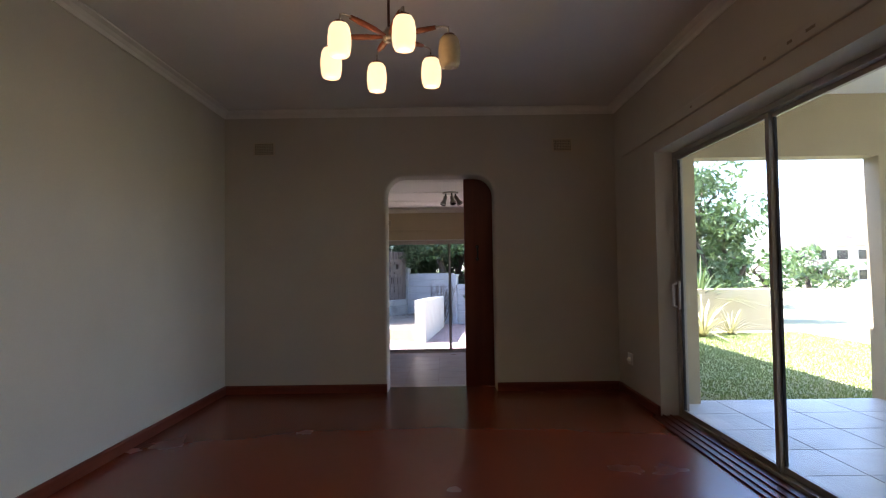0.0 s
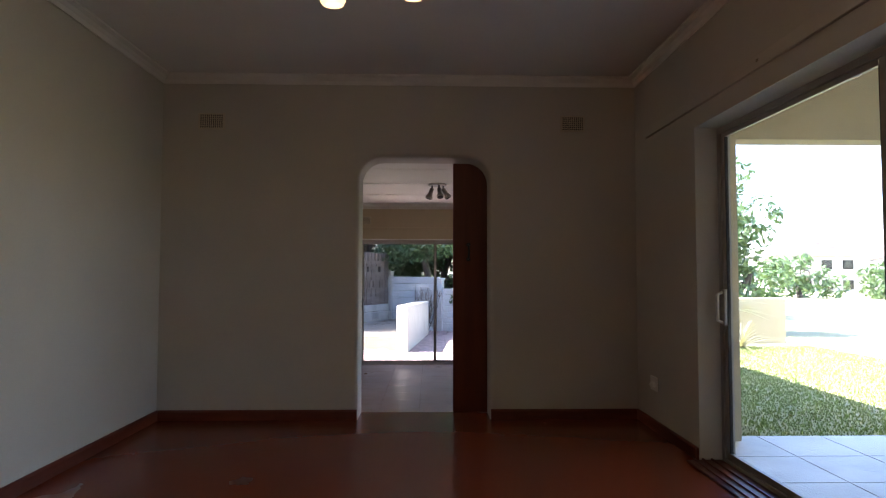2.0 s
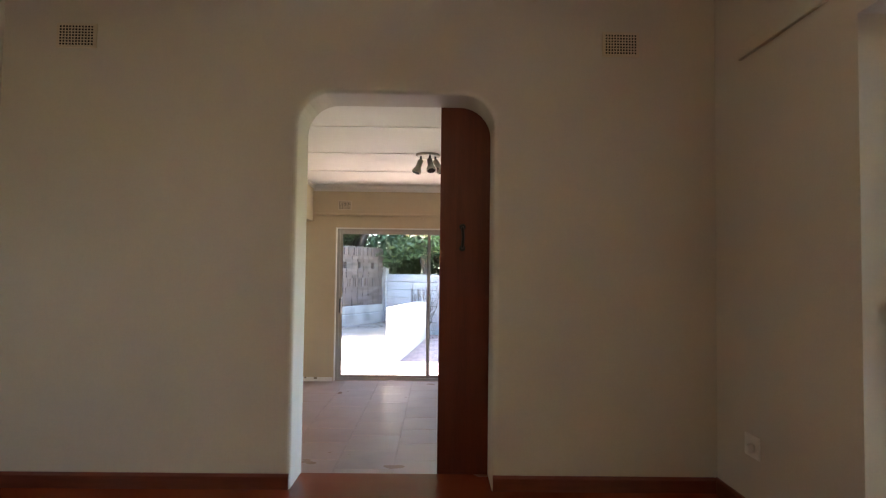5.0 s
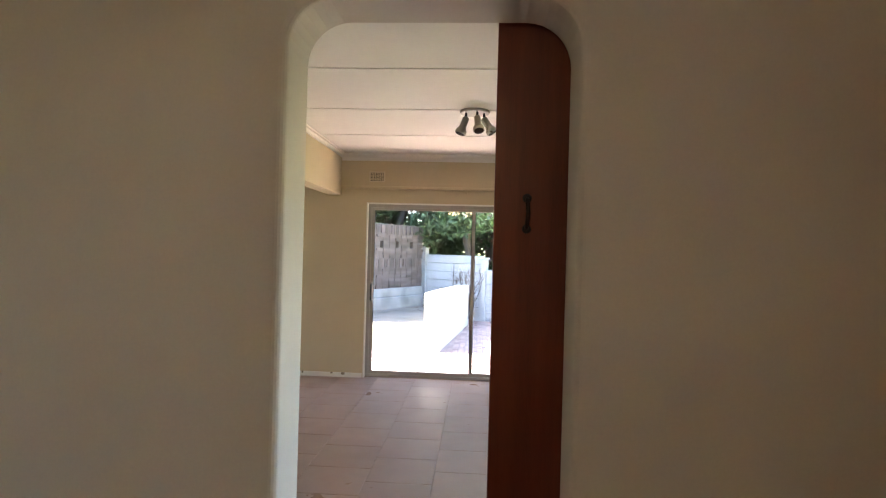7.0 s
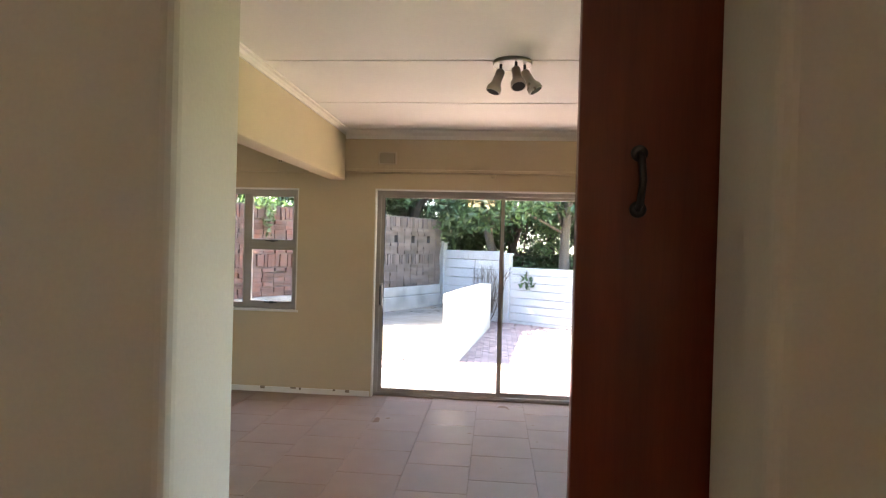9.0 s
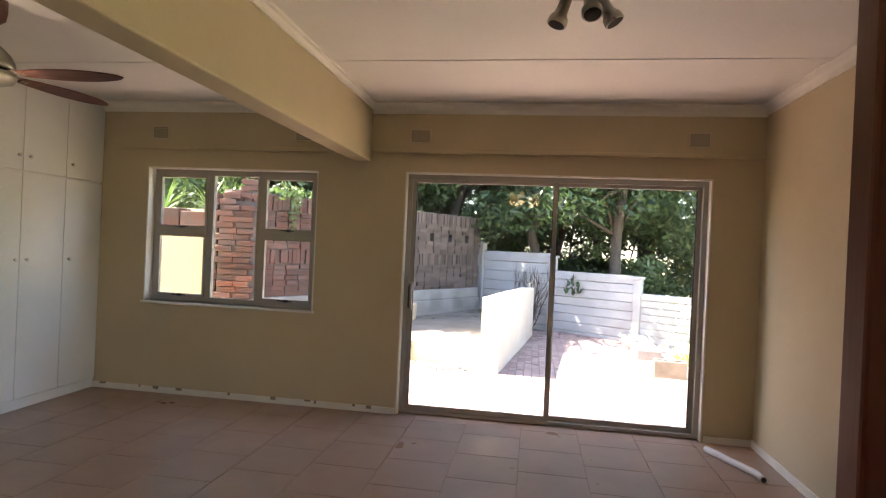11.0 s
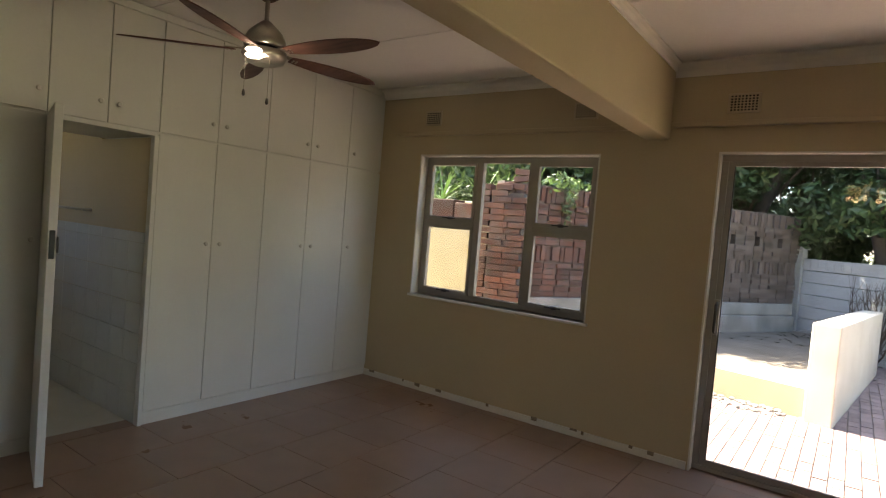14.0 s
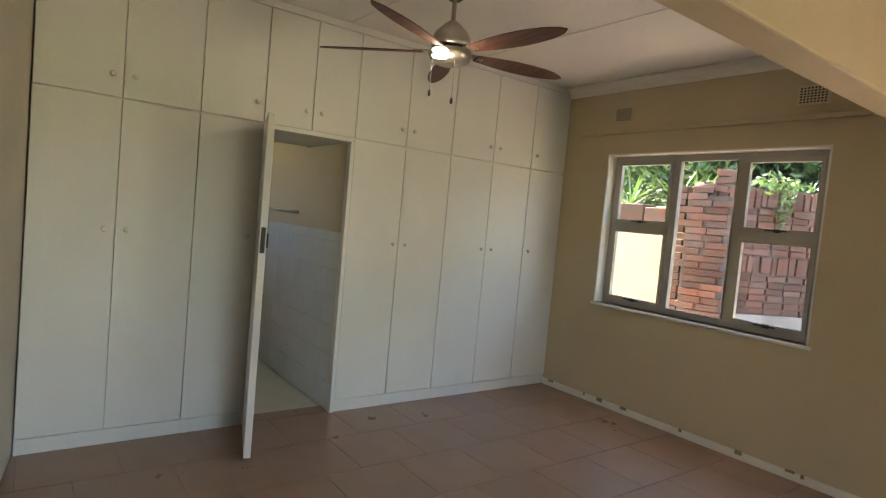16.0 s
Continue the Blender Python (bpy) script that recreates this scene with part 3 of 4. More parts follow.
# ---------------- ceiling fan ----------------
def ceiling_fan(cx, cy, z):
    root = thing("ceiling_fan", "five-bladed mahogany ceiling fan with a lit lamp", "ceiling fan")
    at = Matrix.Translation((cx, cy, 0))
    part("canopy", lathe([(0.03, HB - 0.125), (0.055, HB - 0.105), (0.062, HB - 0.06), (0.062, HB)], 24, at), M["blade"], root)
    part("rod", tube([(cx, cy, z + 0.15), (cx, cy, HB - 0.05)], 0.012, 14), M["steel"], root)
    part("motor", lathe([(0.02, z + 0.16), (0.032, z + 0.15), (0.05, z + 0.135), (0.085, z + 0.10), (0.105, z + 0.06), (0.108, z + 0.03), (0.10, z + 0.022)][::-1], 32, at), M["steel"], root, "domed brushed nickel motor housing")
    part("band", lathe([(0.085, z + 0.005), (0.085, z + 0.025)], 32, at), M["black"], root)
    part("lower_housing", lathe([(0.06, z - 0.065), (0.10, z - 0.05), (0.115, z - 0.02), (0.112, z + 0.004), (0.09, z + 0.008)], 32, at), M["steel"], root)
    for k in range(5):
        a = radians(152 + 72 * k)
        m = at @ Matrix.Translation((0, 0, z)) @ Matrix.Rotation(a, 4, "Z") @ Matrix.Rotation(radians(-12), 4, "X")
        n = 22
        up, lo = [], []
        for i in range(n + 1):
            s = i / n
            x = 0.15 + 0.57 * s
            w = 0.066 * (math.sin(math.pi * min(1, 0.12 + 0.88 * s)) ** 0.55 if s < 1 else 0.0) * (0.75 + 0.35 * s)
            up.append((x, max(w, 0.002)))
            lo.append((x, -max(w, 0.002)))
        out = up + lo[::-1]
        bm = prism(out, "z", -0.003, 0.003)
        bm.transform(m)
        blade = part("blade", bm, M["blade"], root)
        bm = boxed(0.095, 0.20, -0.016, 0.016, 0.004, 0.010, 0.002)
        for sx in (0.165, 0.185):
            box(bm, sx - 0.004, sx + 0.004, -0.012, -0.004, -0.008, 0.004)
            box(bm, sx - 0.004, sx + 0.004, 0.004, 0.012, -0.008, 0.004)
        bm.transform(m)
        part("blade_bracket", bm, M["steel"], blade)
    # lamp set in the housing, on the side towards the archway
    d = Vector((2.4, -1.9, 0)).normalized()
    side = Vector((-d.y, d.x, 0))
    for k, dz in ((-1, -0.022), (1, -0.05)):
        c = Vector((cx, cy, z + dz)) + d * 0.105 - side * 0.045
        bm = lathe([(0.004, -0.022), (0.022, -0.016), (0.03, 0), (0.022, 0.016), (0.004, 0.022)], 16, Matrix.Translation(c) @ d.to_track_quat("X", "Z").to_matrix().to_4x4() @ Matrix.Diagonal((0.7, 1.5, 0.7, 1)))
        part("lamp_glass", bm, M["bulb"], root, "glowing lamp glass")
    for off, ln in ((-0.085, 0.20), (0.03, 0.23)):
        p = Vector((cx, cy, z - 0.05)) + d * 0.08 + side * off
        cord = part("pull_chain", tube([p, p + Vector((0, 0, -ln + 0.03))], 0.0013, 6), M["steel"], root)
        part("pull_bob", lathe([(0.003, 0.0), (0.008, 0.008), (0.006, 0.028), (0.002, 0.034)], 12, Matrix.Translation(p + Vector((0, 0, -ln)))), M["vent_hole"], cord)
    lamp = new("fan_light", bpy.data.lights.new("fan_light", "POINT"))
    lamp.data.energy, lamp.data.color, lamp.data.shadow_soft_size = 0.3, (1.0, 0.88, 0.68), 0.03
    lamp.location = Vector((cx, cy, z - 0.12)) + d * 0.16


ceiling_fan(-2.67, 8.29, 1.900)


# ---------------- spotlight cluster ----------------
def spot_cluster(cx, cy):
    root = thing("spot_cluster", "antique brass ceiling light with three tilted spots", "ceiling light")
    part("base_plate", lathe([(0.115, HB - 0.022), (0.12, HB - 0.012), (0.12, HB)], 32, Matrix.Translation((cx, cy, 0))), M["steel"], root)
    for ang, tilt in ((200, 20), (285, 28), (350, 32)):
        a = radians(ang)
        p = Vector((cx + 0.075 * math.cos(a), cy + 0.075 * math.sin(a), HB - 0.02))
        neck = part("stem", tube([p, p + Vector((0, 0, -0.055))], 0.009, 10), M["black"], root)
        d = Vector((math.cos(a) * math.sin(radians(tilt)), math.sin(a) * math.sin(radians(tilt)), -math.cos(radians(tilt))))
        m = Matrix.Translation(p + Vector((0, 0, -0.045))) @ d.to_track_quat("Z", "Y").to_matrix().to_4x4()
        head = part("spot_head", lathe([(0.018, -0.01), (0.027, 0.0), (0.028, 0.07), (0.034, 0.09), (0.044, 0.105), (0.046, 0.135), (0.040, 0.137)], 24, m), M["steel"], root)
        # flat dark disc painted in for the shade of the lamp recess
        part("spot_face", lathe([(0.038, 0.1375), (0.037, 0.139)], 24, m), M["vent_hole"], head, "dark disc in place of the shaded lamp recess")


spot_cluster(0.43, 8.30)


# ---------------- built-in cupboards ----------------
ZS = 1.522


def knob_at(y, z, parent):
    m = Matrix.Translation((XC + 0.018, y, z)) @ Matrix.Rotation(math.pi / 2, 4, "Y")
    part("knob", lathe([(0.006, 0), (0.006, 0.012), (0.014, 0.016), (0.016, 0.024), (0.010, 0.030)], 14, m), M["knob"], parent, "small metal knob")


def cupboard(y0, y1, doors, lower=True):
    """A full-height unit: body, lower doors and top doors, each with a knob."""
    root = thing("cupboard", "white painted built-in cupboard with flat doors up to the ceiling" if lower else "white painted cupboard top unit above a doorway", "cupboard", "wall of cupboards")
    zb = ZB if lower else ZS - 0.02
    bm = boxed(XW + 0.01, XC - 0.004, y0 + 0.001, y1 - 0.001, zb, HB - 0.002)
    part("body", bm, M["white_paint"], root)
    if lower:
        part("plinth", boxed(XC - 0.004, XC + 0.006, y0, y1, ZB, ZB + 0.085, 0.002), M["white_paint"], root)
    w = (y1 - y0) / doors
    for i in range(doors):
        a, b = y0 + i * w + 0.0028, y0 + (i + 1) * w - 0.0028
        right = (i == 0 and doors == 2) or (doors == 1 and y0 < 7.6)
        ky = b - 0.05 if right else a + 0.05
        if lower:
            d = part("door", boxed(XC - 0.003, XC + 0.017, a, b, ZB + 0.092, ZS - 0.008, 0.002), M["white_paint"], root)
            knob_at(ky, 0.815, d)
        d = part("top_door", boxed(XC - 0.003, XC + 0.017, a, b, ZS + 0.008, HB - 0.055, 0.002), M["white_paint"], root)
        knob_at(ky, ZS + 0.125, d)
    part("cover_strip", boxed(XC - 0.003, XC + 0.020, y0, y1, HB - 0.052, HB - 0.004, 0.003), M["white_paint"], root)
    return root


for y0, y1, n in ((6.54, 7.345, 2), (7.345, 7.72, 1), (8.355, 9.19, 2), (9.19, 10.05, 2), (10.05, 10.478, 1)):
    cupboard(y0, y1, n)
cupboard(7.72, 8.355, 2, lower=False)

# doorway between the cupboards with its open door
bm = boxed(XC - 0.03, XC + 0.02, 8.326, 8.3545, ZB, ZS - 0.02, 0.003)
box(bm, XW, XC + 0.014, 7.714, 7.735, ZB, ZS - 0.02, 0.003)
solid("trim_doorway", bm, M["white_paint"], "white painted lining of the bathroom doorway", "door lining")
root = thing("bathroom_door", "white painted flush door standing wide open", "door", at=pose(XC + 0.022, 7.738, 0, 0, 0, -16.5))
part("door_panel", boxed(0, 0.555, -0.019, 0.019, ZB + 0.02, ZS - 0.005, 0.003), M["white_paint"], root)
bm = boxed(0.552, 0.562, -0.012, 0.012, 0.76, 0.90, 0.003)
box(bm, 0.52, 0.565, 0.018, 0.028, 0.79, 0.87, 0.004)
part("latch", bm, M["black"], root, "dark metal latch")
for z in (ZB + 0.2, ZS - 0.2):
    part("hinge", tube([(-0.004, 0.02, z - 0.04), (-0.004, 0.02, z + 0.04)], 0.006, 8), M["steel"], root)

# ---------------- bathroom beyond ----------------
XBW = -6.6
YT = 8.338
solid("floor_bathroom", boxed(XBW, XC + 0.005, 6.2, YT + 0.1, ZB - 0.2, ZB - 0.004), M["bath_floor"], "pale tiled bathroom floor", "floor")
bm = boxed(XBW, XW - 0.001, YT, YT + 0.12, ZB - 0.1, HB)
box(bm, XW - 0.001, XC - 0.03, YT, 8.3545, ZB, ZS - 0.03)
solid("wall_bath_north", bm, M["wall_b"], "cream bathroom wall, tiled below", "wall")
bm = boxed(XBW - 0.15, XBW, 6.0, YT + 0.12, ZB - 0.1, HB)
solid("wall_bath_west", bm, M["wall_b"], "cream bathroom end wall", "wall")
# the unseen gap in this wall is added to let daylight into the bathroom
bm = boxed(XBW, -6.2, 6.55, 6.67, ZB - 0.1, HB)
box(bm, -5.5, XW, 6.55, 6.67, ZB - 0.1, HB)
box(bm, -6.2, -5.5, 6.55, 6.67, ZB - 0.1, 1.1)
box(bm, -6.2, -5.5, 6.55, 6.67, 1.8, HB)
solid("wall_bath_south", bm, M["wall_b"], "cream bathroom side wall", "wall")
solid("ceiling_bathroom", boxed(XBW - 0.15, XW - 0.2, 6.0, YT + 0.12, HB, HB + 0.1), M["ceiling"], "white bathroom ceiling", "ceiling")
root = thing("towel_rail", "chrome towel rail on the bathroom wall", "towel rail")
part("bar", tube([(-5.25, YT - 0.06, 0.98), (-4.65, YT - 0.06, 0.98)], 0.009, 10), M["steel"], root)
for x in (-5.25, -4.65):
    part("bracket", tube([(x, YT, 0.98), (x, YT - 0.06, 0.98)], 0.012, 10), M["steel"], root)


# ---------------- patio and garden on the east side ----------------
PX1, PY1 = 7.8, 5.34
solid("patio_base", boxed(XR + 0.242, PX1, -4.0, PY1, ZP - 0.2, ZP - 0.008), M["grout"], "grouted concrete base of the patio", "patio")
bm = boxed(XR + 0.24, 8.0, PY1 - 0.14, PY1 + 0.06, 2.17, 2.95)
box(bm, XR + 0.24, 2.69, PY1 - 0.14, PY1 + 0.06, ZP - 0.2, 2.17)
box(bm, 4.43, 5.0, PY1 - 0.14, PY1 + 0.06, ZP - 0.2, 2.17)
# unseen south and east walls, added to cut daylight into the living room
box(bm, XR + 0.24, 7.8, -4.2, -4.0, ZP - 0.2, 2.95)
box(bm, 7.8, 8.0, -4.0, 1.4, ZP - 0.2, 2.76)
solid("wall_patio", bm, M["cream_out"], "cream plastered patio beam and piers, with unseen light-blocking walls", "patio wall")
solid("ceiling_patio", boxed(XR + 0.24, 8.0, -4.0, PY1 - 0.14, 2.76, 2.86), M["ceiling"], "white patio ceiling", "ceiling")
bm = boxed(2.26, 2.95, 6.1, 11.0, 2.26, 2.32, 0.01)
box(bm, 2.90, 2.95, 6.1, 11.0, 2.06, 2.26, 0.01)
solid("roof_eave", bm, M["roof"], "dark eave and fascia of the side wing", "roof")
solid("roof_slab_wing", boxed(-7.0, 2.4, 6.2, 11.0, 2.45, 2.52), M["roof"], "dark low roof over the side wing", "roof")
solid("roof_slab", boxed(-7.0, 2.4, -3.2, 6.2, 3.02, 3.2), M["roof"], "dark roof over the house", "roof")


# ---------------- ground ----------------
def ground_height(x, y):
    t = min(1, max(0, (x - 2.65) / 0.5))
    far = min(1, max(0, (math.hypot(x, y - 6) - 40) / 300))
    return ZG - 0.05 + t * 0.33 - far * 6


bm = bmesh.new()
xs = [-2500, -900, -300, -100, -40, -20, -10, -5, -2, 0, 1.5, 2.65, 2.75, 2.85, 3.0, 3.15, 4, 6, 9, 14, 20, 40, 100, 300, 900, 2500]
ys = [-2500, -900, -300, -100, -40, -20, -8, -3, 0, 3, 6, 9, 12, 15, 18, 24, 40, 100, 300, 900, 2500]
grid = [[bm.verts.new((x, y, ground_height(x, y) - (0.25 if -8 < x < 2.4 and -4 < y < 10.7 else 0))) for y in ys] for x in xs]
for i in range(len(xs) - 1):
    for j in range(len(ys) - 1):
        bm.faces.new((grid[i][j], grid[i + 1][j], grid[i + 1][j + 1], grid[i][j + 1]))
solid("ground", bm, M["lawn"], "grassy ground reaching to the distance", "ground")


def blades(name, count, area, height, mat, seed, label):
    rs = np.random.RandomState(seed)
    x = rs.uniform(area[0], area[1], count)
    y = rs.uniform(area[2], area[3], count)
    a = rs.uniform(0, 2 * np.pi, count)
    h = rs.uniform(0.5, 1.0, count) * height
    w = 0.006 + 0.05 * h
    lean = rs.uniform(-0.5, 0.5, (count, 2)) * h[:, None]
    z = np.array([ground_height(p, q) for p, q in zip(x, y)])
    v = np.empty((count, 3, 3))
    v[:, 0] = np.stack([x - w * np.cos(a), y - w * np.sin(a), z], 1)
    v[:, 1] = np.stack([x + w * np.cos(a), y + w * np.sin(a), z], 1)
    v[:, 2] = np.stack([x + lean[:, 0], y + lean[:, 1], z + h], 1)
    me = bpy.data.meshes.new(name)
    me.from_pydata(v.reshape(-1, 3).tolist(), [], np.arange(3 * count).reshape(-1, 3).tolist())
    me.materials.append(mat)
    return tagged(new(name, me), label, "grass", "", "stuff")


blades("lawn_grass", 60000, (2.75, 7.5, 5.45, 11.5), 0.032, M["grass"], 3, "short green lawn beside the patio")
blades("grass_tufts", 500, (2.45, 2.95, 12.9, 15.2), 0.20, M["grass"], 4, "green grass tufts beside the blocks")


# ---------------- foliage ----------------
def leaf_cloud(centres, radii, per, size, seed, flat=0.9):
    """Many small leaves on the skin and inside of uneven clumps."""
    rs = np.random.RandomState(seed)
    vs, fs = [], []
    for (c, r) in zip(centres, radii):
        n = int(per * r * r)
        d = rs.normal(size=(n, 3))
        d /= np.linalg.norm(d, axis=1)[:, None]
        rad = r * (0.55 + 0.5 * rs.rand(n) ** 0.6)
        p = np.array(c) + d * rad[:, None] * np.array([1, 1, flat])
        ax = d + rs.normal(scale=0.55, size=(n, 3))
        ax /= np.linalg.norm(ax, axis=1)[:, None]
        t = np.cross(ax, rs.normal(size=(n, 3)))
        t /= np.linalg.norm(t, axis=1)[:, None]
        b = np.cross(ax, t)
        s = size * rs.uniform(0.6, 1.3, n)[:, None]
        quad = np.stack([p - t * s, p + b * s * 0.42 + ax * s * 0.12, p + t * s, p - b * s * 0.42 + ax * s * 0.12], 1)
        base = sum(len(q) for q in vs)
        vs.append(quad.reshape(-1, 3))
        fs.append(base + np.arange(4 * n).reshape(-1, 4))
    return np.concatenate(vs), np.concatenate(fs)


def raw_part(name, v, f, mat, parent, label=""):
    me = bpy.data.meshes.new(name)
    me.from_pydata(v.tolist(), [], f.tolist())
    me.materials.append(mat)
    ob = new(name, me)
    ob.parent = parent
    return tagged(ob, label)


def tree(x, y, z0, height, spread, seed, mat, label, per=520, size=0.11, clumps=26, low=0.25, group="trees behind the fence"):
    rs = random.Random(seed)
    root = thing("tree", label, "tree", group)
    bm = bmesh.new()
    pts = [(x, y, z0 - 0.1)]
    for k in range(1, 6):
        pts.append((x + rs.uniform(-0.12, 0.12) * k, y + rs.uniform(-0.12, 0.12) * k, z0 + height * 0.15 * k))
    tube(pts, 0.06 * spread + 0.05, 10, bm, 0.3)
    part("trunk", bm, M["bark"], root)
    cs, rr = [], []
    for k in range(clumps):
        a, h = rs.uniform(0, 2 * math.pi), rs.uniform(low, 1.0)
        q = spread * math.sqrt(rs.random()) * (1.1 - 0.55 * abs(h - 0.5))
        c = (x + q * math.cos(a), y + q * math.sin(a) * 0.8, z0 + height * h)
        cs.append(c)
        rr.append(rs.uniform(0.32, 0.62) * (0.6 + 0.25 * spread))
        if k % 3 == 0:
            s = pts[rs.randint(2, 5)]
            mid = [(s[i] + c[i]) / 2 + rs.uniform(-0.1, 0.1) for i in range(3)]
            part("limb", tube([s, mid, c], 0.035, 6, None, 0.4), M["bark"], root)
    v, f = leaf_cloud(cs, rr, per, size, seed)
    raw_part("crown", v, f, mat, root)


# trees at x 3.0 and 5.2 get paler leaves, painted as if sunlit
for k, (x, y, h, s, m) in enumerate(((-3.6, 20.2, 5.2, 1.7, "leaf"), (-1.2, 20.6, 5.4, 1.7, "leaf"), (0.9, 20.0, 5.6, 1.8, "leaf"), (3.0, 19.4, 5.3, 1.7, "leaf_light"),
                                     (5.2, 18.9, 5.0, 1.8, "leaf_light"), (7.6, 18.6, 5.0, 1.9, "leaf"), (-6.2, 19.5, 5.0, 1.8, "leaf"), (2.0, 22.0, 6.5, 2.2, "leaf"), (-2.5, 22.6, 6.5, 2.3, "leaf"), (5.0, 21.8, 6.5, 2.3, "leaf"), (-0.2, 23.5, 7.5, 2.6, "leaf"), (3.6, 23.6, 7.5, 2.6, "leaf"), (-4.8, 23.5, 7.5, 2.6, "leaf"), (7.6, 22.8, 7.0, 2.6, "leaf"))):
    tree(x, y, -0.55, h, s, 40 + k, M[m], "dense dark green broadleaf tree behind the white fence", 1150, 0.08, 46, 0.06)
for k, (x, y, h, s) in enumerate(((6.4, 13.6, 3.6, 0.9), (7.3, 13.9, 3.0, 0.8), (5.7, 13.9, 3.3, 0.8))):
    tree(x, y, -0.25, h, s, 80 + k, M["leaf_light"], "leafy green garden tree behind the low wall", 600, 0.09, 20, 0.1, "garden trees")


def strap_plant(x, y, z0, n, length, seed, label, mat, group):
    """A clump of long arching leaves."""
    rs = random.Random(seed)
    root = thing("strap_plant", label, "plant", group)
    bm = bmesh.new()
    for k in range(n):
        a, el, ln = rs.uniform(0, 2 * math.pi), rs.uniform(0.5, 1.4), length * rs.uniform(0.6, 1.1)
        prev = None
        for i in range(6):
            s = i / 5
            r, h = ln * s * math.cos(el) * (1 + 0.4 * s), ln * s * math.sin(el) - 0.45 * ln * s * s * (1.4 - el * 0.6)
            w = 0.022 * length * (1 - s) + 0.003
            c = Vector((x + r * math.cos(a), y + r * math.sin(a), z0 + h))
            sd = Vector((-math.sin(a), math.cos(a), 0)) * w
            cur = (bm.verts.new(c - sd), bm.verts.new(c + sd))
            if prev:
                bm.faces.new((prev[0], prev[1], cur[1], cur[0]))
            prev = cur
    part("leaves", bm, mat, root)


strap_plant(5.3, 11.0, -0.24, 60, 1.1, 1, "dry straw-coloured strap-leaved plant on the lawn", M["dry_leaf"], "garden plants")
strap_plant(6.0, 11.3, -0.24, 50, 0.8, 2, "dry straw-coloured strap-leaved plant on the lawn", M["dry_leaf"], "garden plants")
strap_plant(5.9, 12.4, 0.3, 50, 1.4, 9, "tall strap-leaved plant behind the low wall", M["leaf_light"], "garden plants")
solid("wall_garden", boxed(3.4, 7.3, 12.0, 12.2, -0.5, 0.66, 0.015), M["cream_out"], "low cream garden retaining wall", "garden wall")


# far houses and shrubs beyond the lawn
def far_house(x, y, w, d, h, z0, storeys):
    root = thing("house", "pale far house with a tiled roof", "house", "far houses")
    part("wall", boxed(x, x + w, y, y + d, z0, z0 + h), M["house"], root)
    roof = prism([(x - 0.4, z0 + h), (x + w + 0.4, z0 + h), (x + w / 2, z0 + h + w * 0.16)], "y", y - 0.4, y + d + 0.4)
    part("roof", roof, M["house_roof"], root)
    for s in range(storeys):
        for k in range(int(w / 3)):
            wx = x + 1 + 3 * k
            win = part("window", boxed(wx, wx + 1.5, y - 0.05, y + 0.02, z0 + 1 + 2.8 * s, z0 + 2.3 + 2.8 * s), M["vent_hole"], root)
            part("pane", boxed(wx + 0.06, wx + 1.44, y - 0.06, y - 0.052, z0 + 1.06 + 2.8 * s, z0 + 2.24 + 2.8 * s), M["glass"], win)


far_house(48, 80, 13, 9, 5.6, -2.0, 2)
far_house(66, 84, 12, 9, 5.4, -2.0, 2)
far_house(34, 84, 10, 9, 3.0, -1.8, 1)
for k, (x, y, h, s) in enumerate(((17, 30, 2.2, 1.9), (22, 34, 2.4, 2.2), (27, 33, 2.2, 2.0), (31, 36, 2.6, 2.4), (14, 33, 2.5, 1.8))):
    tree(x, y, -0.5, h, s, 120 + k, M["leaf_light"], "round pale green shrub beyond the lawn", 160, 0.2, 18, 0.1, "far shrubs")


# crowns placed to shade the fence; last two added, mostly out of view
for k, (x, y, h, s) in enumerate(((-3.4, 18.2, 7.2, 2.2), (-4.6, 16.4, 7.0, 2.1), (-1.5, 18.7, 7.0, 2.1), (0.3, 17.85, 5.8, 1.5), (1.9, 17.1, 5.8, 1.5))):
    tree(x, y, -0.3, h, s, 150 + k, M["leaf"], "tall dark green tree behind wall and fence, placed to shade the fence", 900, 0.085, 40, 0.36, "tall trees")
for k, (x, y) in enumerate(((-6.6, 15.6), (-5.2, 15.3), (-8.2, 16.0), (-4.2, 15.4), (-7.4, 17.4), (-5.9, 17.2), (-4.6, 17.0))):
    tree(x, y, 0.8, 4.0, 1.3, 170 + k, M["leaf"], "dark green shrubby tree above the bank", 950, 0.08, 34, 0.0, "bank trees")


# ---------------- paved yard ----------------
solid("paving_bed", boxed(-3.9, 2.66, 10.70, 18.6, ZG - 0.2, ZG - 0.012), M["sand"], "sandy bed of the brick paving", "paving")
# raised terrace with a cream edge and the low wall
# the terrace top's dark tone stands in for tree shade
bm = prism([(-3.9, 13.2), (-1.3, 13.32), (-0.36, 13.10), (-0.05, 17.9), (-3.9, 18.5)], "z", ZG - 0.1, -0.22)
solid("terrace", bm, M["terrace"], "raised concrete terrace with leaf litter, toned dark for leaf shade", "terrace")
bm = prism([(-3.9, 13.16), (-1.3, 13.28), (-0.36, 13.06), (-0.36, 13.095), (-1.3, 13.315), (-3.9, 13.195)], "z", ZG - 0.1, -0.216)
solid("terrace_edge", bm, M["cream_out"], "cream plastered edge of the terrace", "terrace edge")
bm = prism([(-0.36, 12.93), (-0.12, 12.88), (0.30, 16.5), (0.06, 16.55)], "z", ZG - 0.1, 0.455)
bmesh.ops.bevel(bm, geom=list(bm.edges), offset=0.015, segments=2, affect="EDGES", profile=0.5)
